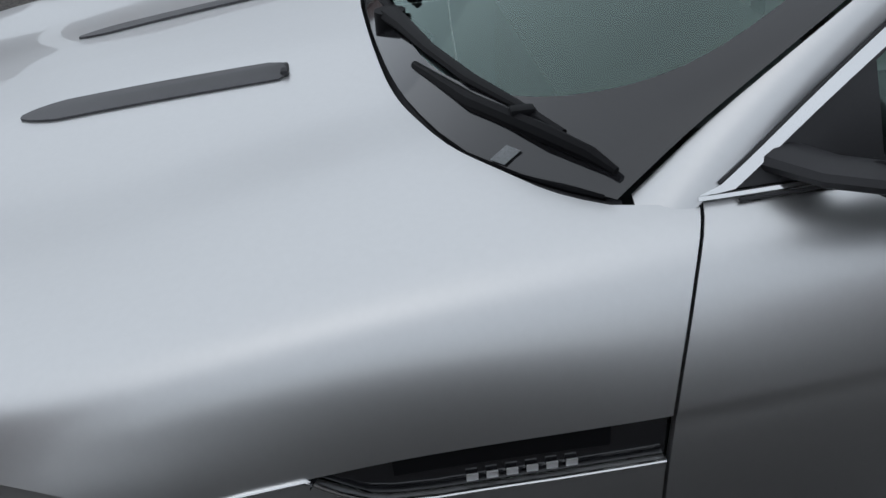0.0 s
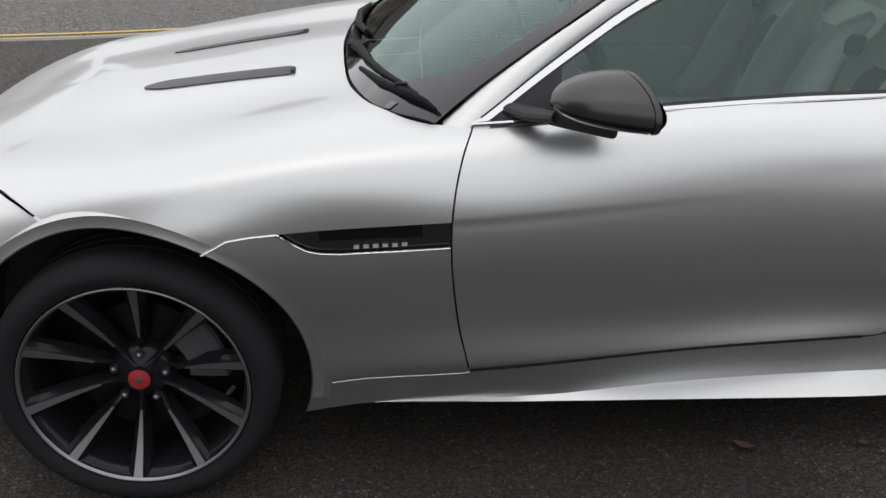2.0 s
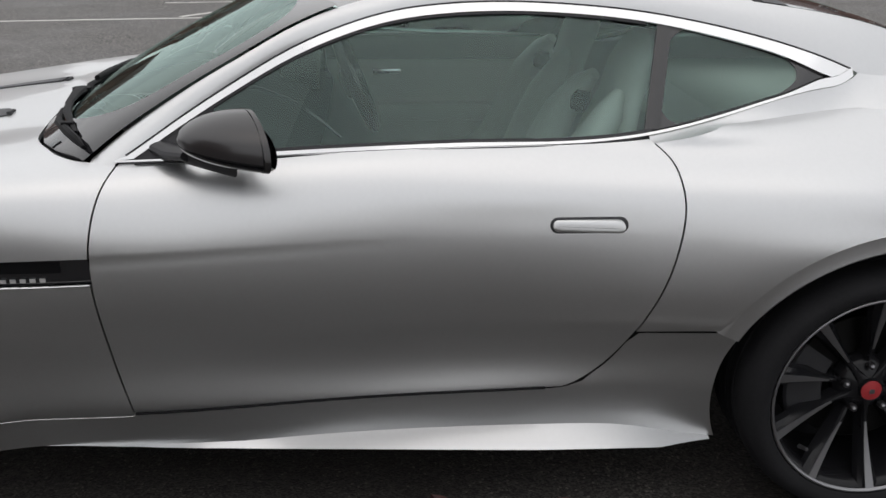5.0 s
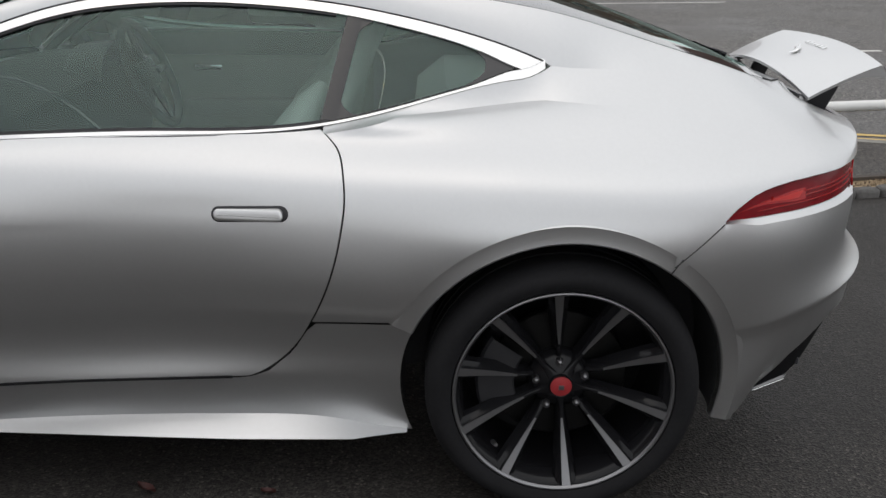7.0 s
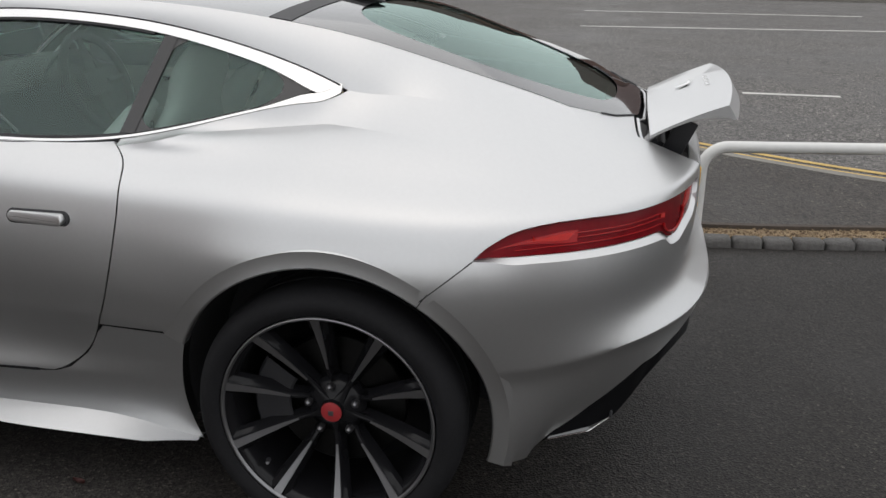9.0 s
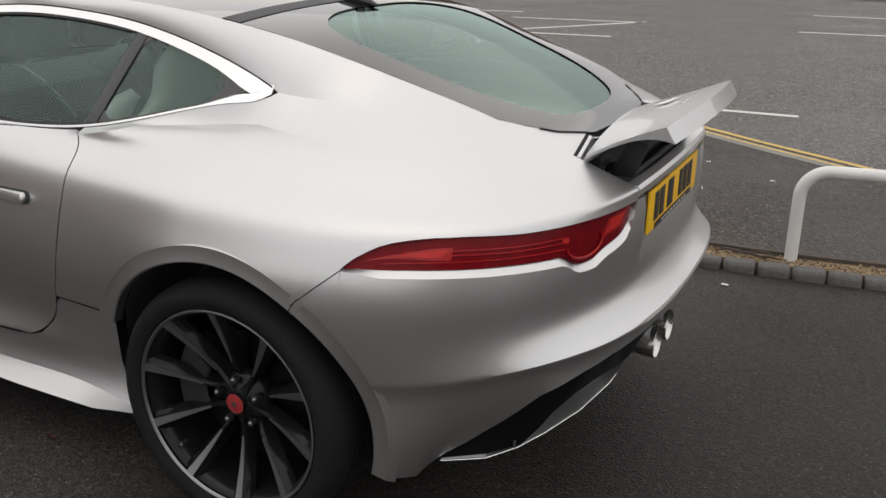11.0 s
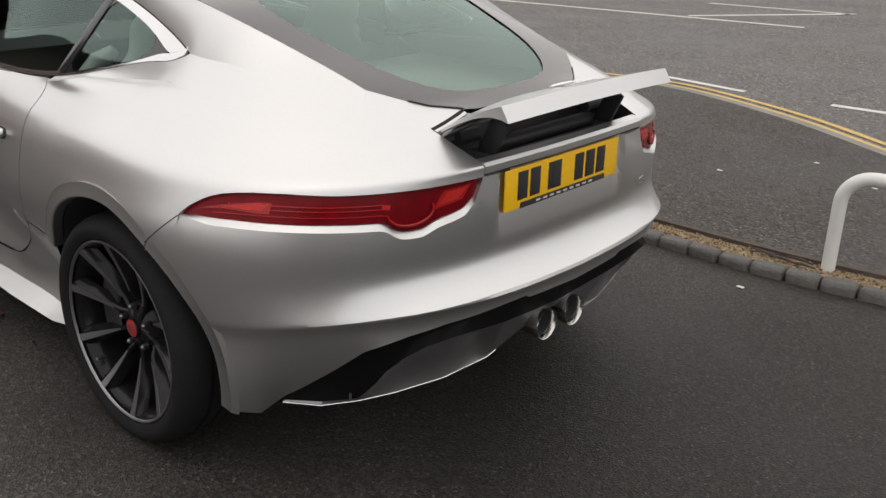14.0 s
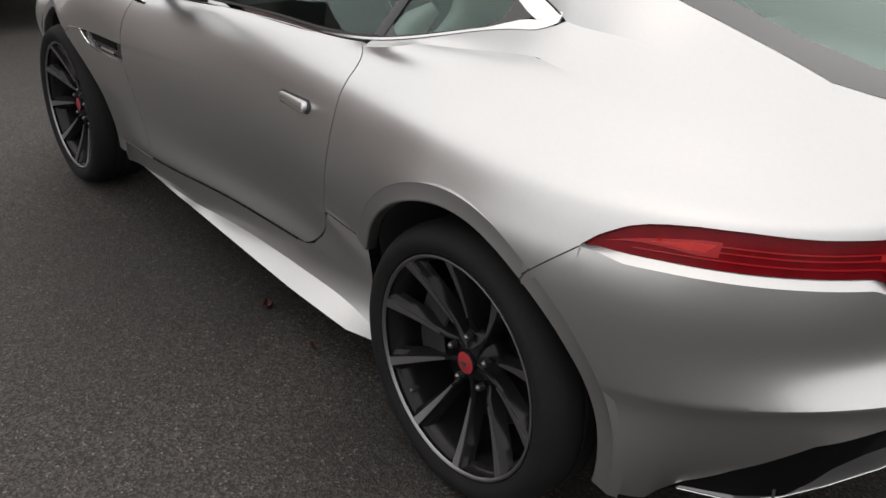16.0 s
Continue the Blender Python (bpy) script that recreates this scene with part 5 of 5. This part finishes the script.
            w = .0022 + .0088 * f ** .9
            rows.append([(r, y - .0035, -w - .0006), (r, y, -w), (r, y, w), (r, y - .0035, w + .0006)])
        bm = bmesh.new()
        grid(bm, rows)
        bm.transform(rot)
        part("spoke_face", put(bm), MACHINED, rim, "machined grey spoke face")
    return rim


for side in (-1, 1):
    wheel(HUB_F, .945, side, 11 if side < 0 else 20, .235, -7)
    wheel(HUB_R, .936, side, 22.6 if side < 0 else 33, .27, -138)

# rear lip, number plate, spoiler and its well
rows = [[(3.487 - .010 * (y / .37) ** 2 - d, y, z) for y in np.linspace(-.368, .368, 31)] for d, z in ((.004, .873), (0, .876), (-.001, .893), (.006, .902), (.03, .907))]
part("boot_lip", sheet(rows, out=INSIDE, depth=.01), PAINT, car, "silver lip over the number plate")
part("seam_backing", box(.01, .73, .012, (3.468, 0, .869)), DARK, car)
plate = part("number_plate", box(.006, .53, .111, (3.484, -.030, .812), .002), YELLOW, car, "yellow rear number plate with dark bars")
for k, w in ((0, .042), (1, .043), (2, .014), (3, .043), (5, .042), (6, .043), (7, .042)):
    x = -.223 + .054 * k - (.012 if k > 2 else 0) + (.012 if k == 2 else 0)
    part("plate_bar", box(.003, w, .076, (3.4875, x, .818), .001), BLACK, plate)
part("plate_strip", box(.004, .40, .016, (3.4865, -.030, .763), .001), BLACK, plate, "narrow black strip under the plate")
for k in range(9):
    part("strip_bar", box(.002, .017, .005, (3.4890, -.153 + .031 * k, .763)), WHITE_PAINT, plate)
# well
rows = [[(x, y, z) for y in np.linspace(-.372, .372, 15)] for x, z in ((3.26, .975), (3.275, .935), (3.30, .895), (3.38, .872), (3.44, .868), (3.466, .873), (3.47, .890))]
well = part("spoiler_well", sheet(rows, out=(3.3, 0, 0), depth=0), BLACK, car, "black well under the raised spoiler")
for side in (-1, 1):
    bm = bmesh.new()
    rim = [on_skin(deck_end(z), z) for z in (.963, .95, .935, .92, .905, .897)]
    grid(bm, flip([rim, [p - np.array((0, .004, .010)) for p in rim], [(p[0], p[1] - .012, .865) for p in rim]], side))
    part("well_wall", bm, BLACK, well)
    # hinge arm up to the blade
    part("spoiler_arm", tube([(3.318, side * .366, .938), (3.335, side * .352, .948), (3.37, side * .31, .972), (3.42, side * .27, .995)], [.010, .013, .012, .008], 10, flat=.6), GREY_SATIN, car, "grey metal spoiler arm")
    # spoiler struts
    part("spoiler_strut", box(.055, .014, .12, (3.42, side * .27, .935), .004, turn=Matrix.Rotation(radians(24), 4, "Y")), BLACK, car, "black spoiler strut")
    part("strut_foot", box(.10, .055, .02, (3.40, side * .27, .886), .005), GREY_PLASTIC, car)
    part("strut_hinge", tube([(3.345, side * .33, .935), (3.345, side * .25, .935)], .02, 14), BLACK, car)
part("well_bar", tube([(3.37, -.24, .90), (3.37, .24, .90)], .022, 14), BLACK, well)
part("well_bar", tube([(3.42, -.22, .884), (3.42, .22, .884)], .010, 10), GREY_PLASTIC, well)


def wing_point(y, u, top):
    """u from leading to trailing edge."""
    e = abs(y) / .385
    x0, x1 = 3.342 - .010 * (1 - e * e), 3.548 - .016 * e ** 2 + .012 * (1 - e * e)
    z0, z1 = .966 + .040 * (1 - e * e), 1.056 + .016 * (1 - e ** 2)
    x, z = x0 + (x1 - x0) * u, z0 + (z1 - z0) * (u + .25 * u * (1 - u))
    return (x, y, z) if top else (x + .024 * u ** 4, y, z - .008 - .030 * u ** 5)


rows = []
for y in np.linspace(-.385, .385, 41):
    rows.append([wing_point(y, u, True) for u in np.linspace(0, 1, 12)] + [wing_point(y, u, False) for u in np.linspace(1, 0, 12)])
bm = bmesh.new()
v = grid(bm, rows, closed=True)
bm.faces.new(v[0])
bm.faces.new(v[-1])
spoiler = part("rear_spoiler", bm, PAINT, car, "raised silver rear spoiler blade")
p = wing_point(.0, .46, True)
part("emblem", tube([(p[0] + dx, p[1] + dy, p[2] + .005 + .34 * dx) for dx, dy in ((-.026, -.020), (-.012, -.028), (.004, -.010), (.008, .014), (.022, .032))], [.004, .008, .010, .008, .003], 8, flat=.5), CHROME, spoiler, "small chrome emblem")
for k in range(6):
    p = wing_point(-.07 + .026 * k, .72, True)
    part("letter_bar", box(.014, .016, .003, (p[0], p[1], p[2] + .002), .0008, turn=Matrix.Rotation(radians(-19), 4, "Y")), CHROME, spoiler)

# diffuser and pipes
PIPE_Y, PIPE_Z = .069, .366
lip_line = [line(*zip((0, .2, .33, .45, .58, .7, .85, 1), c)) for c in ((3.147, 3.245, 3.295, 3.327, 3.370, 3.405, 3.435, 3.45), (.768, .722, .635, .53, .385, .24, .13, 0), (.262, .272, .270, .265, .269, .292, .350, .385))]
mid_tail_line = [line(*zip((0, .2, .27, .33, .39, .45, .50, .56, .61, .66, .72, .85, 1), c)) for c in (
    (3.150, 3.248, 3.308, 3.346, 3.372, 3.412, 3.448, 3.480, 3.490, 3.486, 3.476, 3.468, 3.475),
    (.764, .716, .650, .624, .610, .580, .535, .465, .395, .330, .260, .13, 0),
    (.268, .282, .288, .334, .375, .420, .449, .462, .459, .447, .432, .418, .418))]
for side in (-1, 1):
    black_rows, grey_rows = [], []
    for u in np.linspace(0, 1, 81):
        s = np.interp(u, (0, .2, .45, .7, 1), (s_at(0, 3.14, .258), s_at(0, 3.285, .40), s_at(0, 3.47, .505), X1 + .86, X1 + 1))
        t = on_skin(s, bumper_bottom(s) + .003)
        t = t + TUCK_WAY * float(tuck(t[0])) - np.array((.012, .006, 0))
        m = np.array([float(f(u)) for f in mid_tail_line])
        l = np.array([float(f(u)) for f in lip_line])
        black_rows.append([t, t * .6 + m * .4 - np.array((.006, 0, 0)) * min(u * 4, 1), m])
        scoop = .045 * min(max((u - .34) / .14, 0), 1) * min(max((.715 - u) / .03, 0), 1)
        grey_rows.append([m, m * .75 + l * .25 - np.array((scoop, 0, 0)), m * .45 + l * .55 - np.array((scoop, 0, scoop * .3)), m * .15 + l * .85 - np.array((scoop * .5, 0, scoop * .1)), l])
    part("rear_valance", sheet(flip(black_rows, side), out=INSIDE, depth=0), WIPER, car, "black lower rear valance")
    part("diffuser", sheet(flip(grey_rows, side), out=INSIDE, depth=0), GREY_SATIN, car, "dark grey satin diffuser panel")
    part("diffuser_edge", tube(flip([[float(f(u)) for f in lip_line] for u in np.linspace(0, .74, 60)], side), .0022, 8), CHROME, car, "thin bright diffuser edge")
    part("fog_reflector", box(.006, .045, .020, (3.288, side * .652, .297), .002, turn=Matrix.Rotation(radians(-35 * side), 4, "Z")), GREY_PLASTIC, car)
    # tail pipe
    tip = Matrix.Translation((3.49, side * PIPE_Y - .006, PIPE_Z)) @ Matrix.Rotation(radians(-90), 4, "Z")
    bm = lathe([(.036, -.14), (.041, -.08), (.046, -.02), (.0475, -.002), (.0465, .0015), (.0445, 0), (.0425, -.022)], sides=48)
    bm.transform(tip)
    pipe = part("exhaust_pipe", bm, PIPE, car, "round chrome exhaust tip", 60)
    bm = lathe([(.0426, -.020), (.037, -.06), (.035, -.13), (.0, -.135)], sides=40)
    bm.transform(tip)
    part("pipe_core", bm, DARK, pipe)
    part("model_badge", box(.003, .05, .018, (3.478, side * .405, .700), .001, turn=Matrix.Rotation(radians(14 * side), 4, "Z")), CHROME, car) if side > 0 else None
    # bonnet vent
    rows = []
    for u in np.linspace(0, 1, 26):
        x = -.065 + .425 * u
        yc = .213 + .040 * u
        w = .034 * min(1, (u * 6.5 + .03) ** .5) * (1 if u < .955 else max(1 - ((u - .955) / .052) ** 2, .0) ** .5)
        row = []
        for k in np.linspace(-1, 1, 7):
            y = yc + w * k
            c = column(x)
            i = int(np.argmin(np.abs(c[:, 1] - y)))
            row.append((x + .008 * k * u, side * y, float(np.interp(-y, -c[FINE // 2:, 1], c[FINE // 2:, 2])) + .004 + .009 * u * max(0, 1 - abs(k + .25) / (1.25 if k > -.25 else .75))))
        rows.append(row)
    vent = part("bonnet_vent", sheet(rows, out=(0, 0, 0), depth=.008), GREY_PLASTIC, car, "dark grey bonnet vent blade")
    part("vent_mouth", box(.012, .044, .012, (.360, side * .254, .921), .004), DARK, vent)

# wipers
def wiper(path, name="wiper"):
    arm = part(name, tube(path, [.020, .016] + [.011] * (len(path) - 4) + [.008, .005], 8, flat=.6), WIPER, car, "black windscreen wiper")
    return arm


sp = lambda f, v, up=.012: tuple(screen_point(f, v) + np.array((-.006, 0, up)))
arm = wiper([(.535, -.17, .968), (.550, -.26, .976), (.575, -.40, .980), (.612, -.535, .980), (.652, -.635, .980), (.690, -.725, .976)])
part("wiper_blade", tube([(.553, -.40, .958), (.606, -.585, .968), (.669, -.715, .974), (.708, -.772, .968), (.729, -.800, .958)], [.006, .011, .011, .009, .005], 8), WIPER, arm)
part("wiper_pivot", tube([(.535, -.17, .925), (.535, -.17, .975)], .026, 14), WIPER, arm)
part("wiper_link", box(.030, .020, .012, (.655, -.665, .981), .004), WIPER, arm)
arm = wiper([(.59, -.20, .925), (.56, -.18, .955), sp(-.10, .05), sp(.25, .03), sp(.62, .02)])
part("wiper_blade", tube([sp(-.15, .10, .016), sp(.15, .05, .018), sp(.45, .03, .018), sp(.70, .02, .014)], [.008, .012, .012, .006], 8), WIPER, arm)
part("screen_label", sheet([[screen_point(f, v) for f in (-.875, -.852)] for v in (.004, .036)], out=INSIDE, depth=.001, lift=.0095), STICKER, car, "clear sticker")

# underbody and cabin
bm = box(1.75, 1.60, .14, (1.31, 0, .27))
box(.42, 1.1, .14, (-.62, 0, .29), bm=bm)
box(.30, 1.0, .12, (3.15, 0, .36), bm=bm)
box(3.6, 1.05, .10, (1.3, 0, .30), bm=bm)
part("underbody", bm, DARK, car)
for side in (-1, 1):
    rows = [[(x, side * (.83 - .10 * (z - .3)), z) for x in np.linspace(.86, 2.06, 12)] for z in (.32, .5, .62, .66, .80, .935)]
    part("door_card", sheet(rows, out=(1.4, side * 3, .6), depth=0), LEATHER if side > 0 else TRIM_DARK, car)
    if side > 0:
        rows = [[(x, .730 - .02 * math.cos(a), .955 + .048 * math.sin(a)) for x in np.linspace(1.06, 2.02, 20)] for a in np.linspace(-1.2, 1.5, 9)]
        roll = part("door_shoulder", sheet(rows, out=(1.5, 2, .9), depth=0), DOOR_TRIM, car, "grey padded top of the inner door")
        part("waist_strip", tube([(1.16, .715, 1.008), (1.6, .715, 1.010), (2.0, .71, 1.008)], .0055, 6), LETTER, roll, "bright waist strip")
    part("armrest", box(.50, .07, .07, (1.57, side * .76, .70), .02), LEATHER, car)
    part("inner_handle", box(.11, .018, .022, (1.41, side * .765, .857), .006), CHROME, car, "chrome inner door handle")
    # seat
    cushion = bmesh.new()
    box(.50, .46, .16, (1.70, side * .37, .50), .05, cushion)
    seat = part("seat", cushion, LEATHER, car, "pale grey leather bucket seat")
    seat_w = curve((0, .20), (.25, .225), (.5, .235), (.62, .225), (.70, .17), (.78, .125), (.9, .125), (1.0, .08))
    seat_d = curve((0, .060), (.4, .055), (.7, .045), (.9, .055), (1.0, .03))
    rows = []
    for t in np.linspace(0, 1, 30):
        rows.append([(1.90 + .21 * t + seat_d(t) * math.sin(a), side * .37 + seat_w(t) * math.copysign(abs(math.cos(a)) ** .7, math.cos(a)), .50 + .66 * t) for a in np.linspace(0, 2 * math.pi, 29)[:-1]])
    bm = bmesh.new()
    v = grid(bm, rows, closed=True)
    bm.faces.new(v[-1])
    part("backrest", bm, LEATHER, seat)
    for k in (-1, 1):
        bolster = [(1.72, side * .37 + k * .215, .60), (1.79, side * .37 + k * .225, .63), (1.85, side * .37 + k * .225, .70), (1.890, side * .37 + k * .222, .80), (1.932, side * .37 + k * .215, .90), (1.985, side * .37 + k * .19, .98), (2.015, side * .37 + k * .15, 1.02)]
        part("bolster", tube(bolster, [.03, .05, .062, .060, .052, .038, .018], 14), LEATHER, seat)
        slot = [(1.988, side * .37 + k * .150, .965), (1.982, side * .37 + k * .165, .94), (1.968, side * .37 + k * .150, .915)]
        part("belt_slot", tube(slot, [.022, .034, .022], 10), TRIM_DARK, seat, "dark opening in the seat's shoulder")
    rows = [[(1.90 + .21 * t - seat_d(t) - .003, side * .37 + k * .085 * (1 - .6 * abs((t - .45) / .17) ** 3), .50 + .66 * t) for k in np.linspace(-1, 1, 7)] for t in np.linspace(.28, .62, 15)]
    part("seat_panel", sheet(rows, out=(3, 0, .8), depth=.004), GREY_PLASTIC, seat, "dark perforated seat centre")
rows = [[(x, y * min(1, .80 + .5 * (x - .74)), z) for y in np.linspace(-.78, .78, 13)] for x, z in ((.74, .925), (.85, .94), (1.05, .94), (1.16, .91), (1.20, .82), (1.17, .66), (1.12, .5))]
part("dashboard", sheet(rows, out=(.9, 0, .5), depth=.01), TRIM_DARK, car, "dark dashboard")
ring_m = Matrix.Translation((1.30, .37, .90)) @ Matrix.Rotation(radians(68), 4, "Y")
ring_pts = [tuple(ring_m @ Vector((.185 * math.cos(a), .185 * math.sin(a), 0))) for a in np.linspace(0, 2 * math.pi, 41)[:-1]]
steering = part("steering_wheel", tube(ring_pts, .016, 10, closed=True), TRIM_DARK, car, "dark steering wheel")
hub_pad = box(.10, .15, .05, (0, 0, -.02), .015)
hub_pad.transform(ring_m)
part("airbag_pad", hub_pad, TRIM_DARK, steering, "dark padded wheel centre")
rows = [[(1.06 + .13 * k, .37 + .19 * math.cos(a), .90 + (.10 + .015 * k) * max(math.sin(a), 0)) for k in (0, .3, .6, .85, 1)] for a in np.linspace(0, math.pi, 17)]
part("instrument_hood", sheet(rows, out=(1.1, .37, .85), depth=.012), TRIM_DARK, car, "dark hood over the instruments")
part("grab_rail", tube([(.95, -.10, .966), (1.03, -.10, .960), (1.12, -.10, .925), (1.20, -.10, .868), (1.27, -.10, .805)], .004, 8), GREY_SATIN, car, "pale grab rail beside the console")
for a in (0, 90, 180):
    part("wheel_spoke", tube([tuple(ring_m @ Vector((.05 * math.cos(radians(a)), .05 * math.sin(radians(a)), -.01))), tuple(ring_m @ Vector((.185 * math.cos(radians(a)), .185 * math.sin(radians(a)), 0)))], [.03, .014], 8, flat=.5), TRIM_DARK, steering)
rows = [[(x, y, z) for y in np.linspace(-.62, .62, 7)] for x, z in ((2.20, .5), (2.24, .85), (2.34, .93), (2.8, .93), (3.2, .93))]
part("parcel_shelf", sheet(rows, out=(2.5, 0, 0), depth=.01), LEATHER, car)
part("centre_console", box(.8, .22, .25, (1.45, 0, .55), .03), TRIM_DARK, car)

# front end: lamps and grille
for side in (-1, 1):
    rows = [[on_skin(X0 - .55 + .42 * i / 20, front_seam(X0 - .55 + .42 * i / 20) - .012 - (.09 * math.sin(math.pi * min(max(i / 20, .02), .98))) * j / 6) for i in range(21)] for j in range(7)]
    part("headlamp", sheet(flip(rows, side), out=INSIDE, depth=.003, lift=.003), FRIT, car, "clear swept-back headlamp")
rows = [[on_skin(X0 - 1 + .28 * abs(f), .40 + .17 * j / 6 - .02 * f * f) * np.array((1, 1 if f >= 0 else -1, 1)) + np.array((-.004, 0, 0)) for f in np.linspace(-1, 1, 25)] for j in range(7)]
part("grille", sheet(rows, out=INSIDE, depth=.004, lift=.002), BLACK, car, "black mesh front grille")
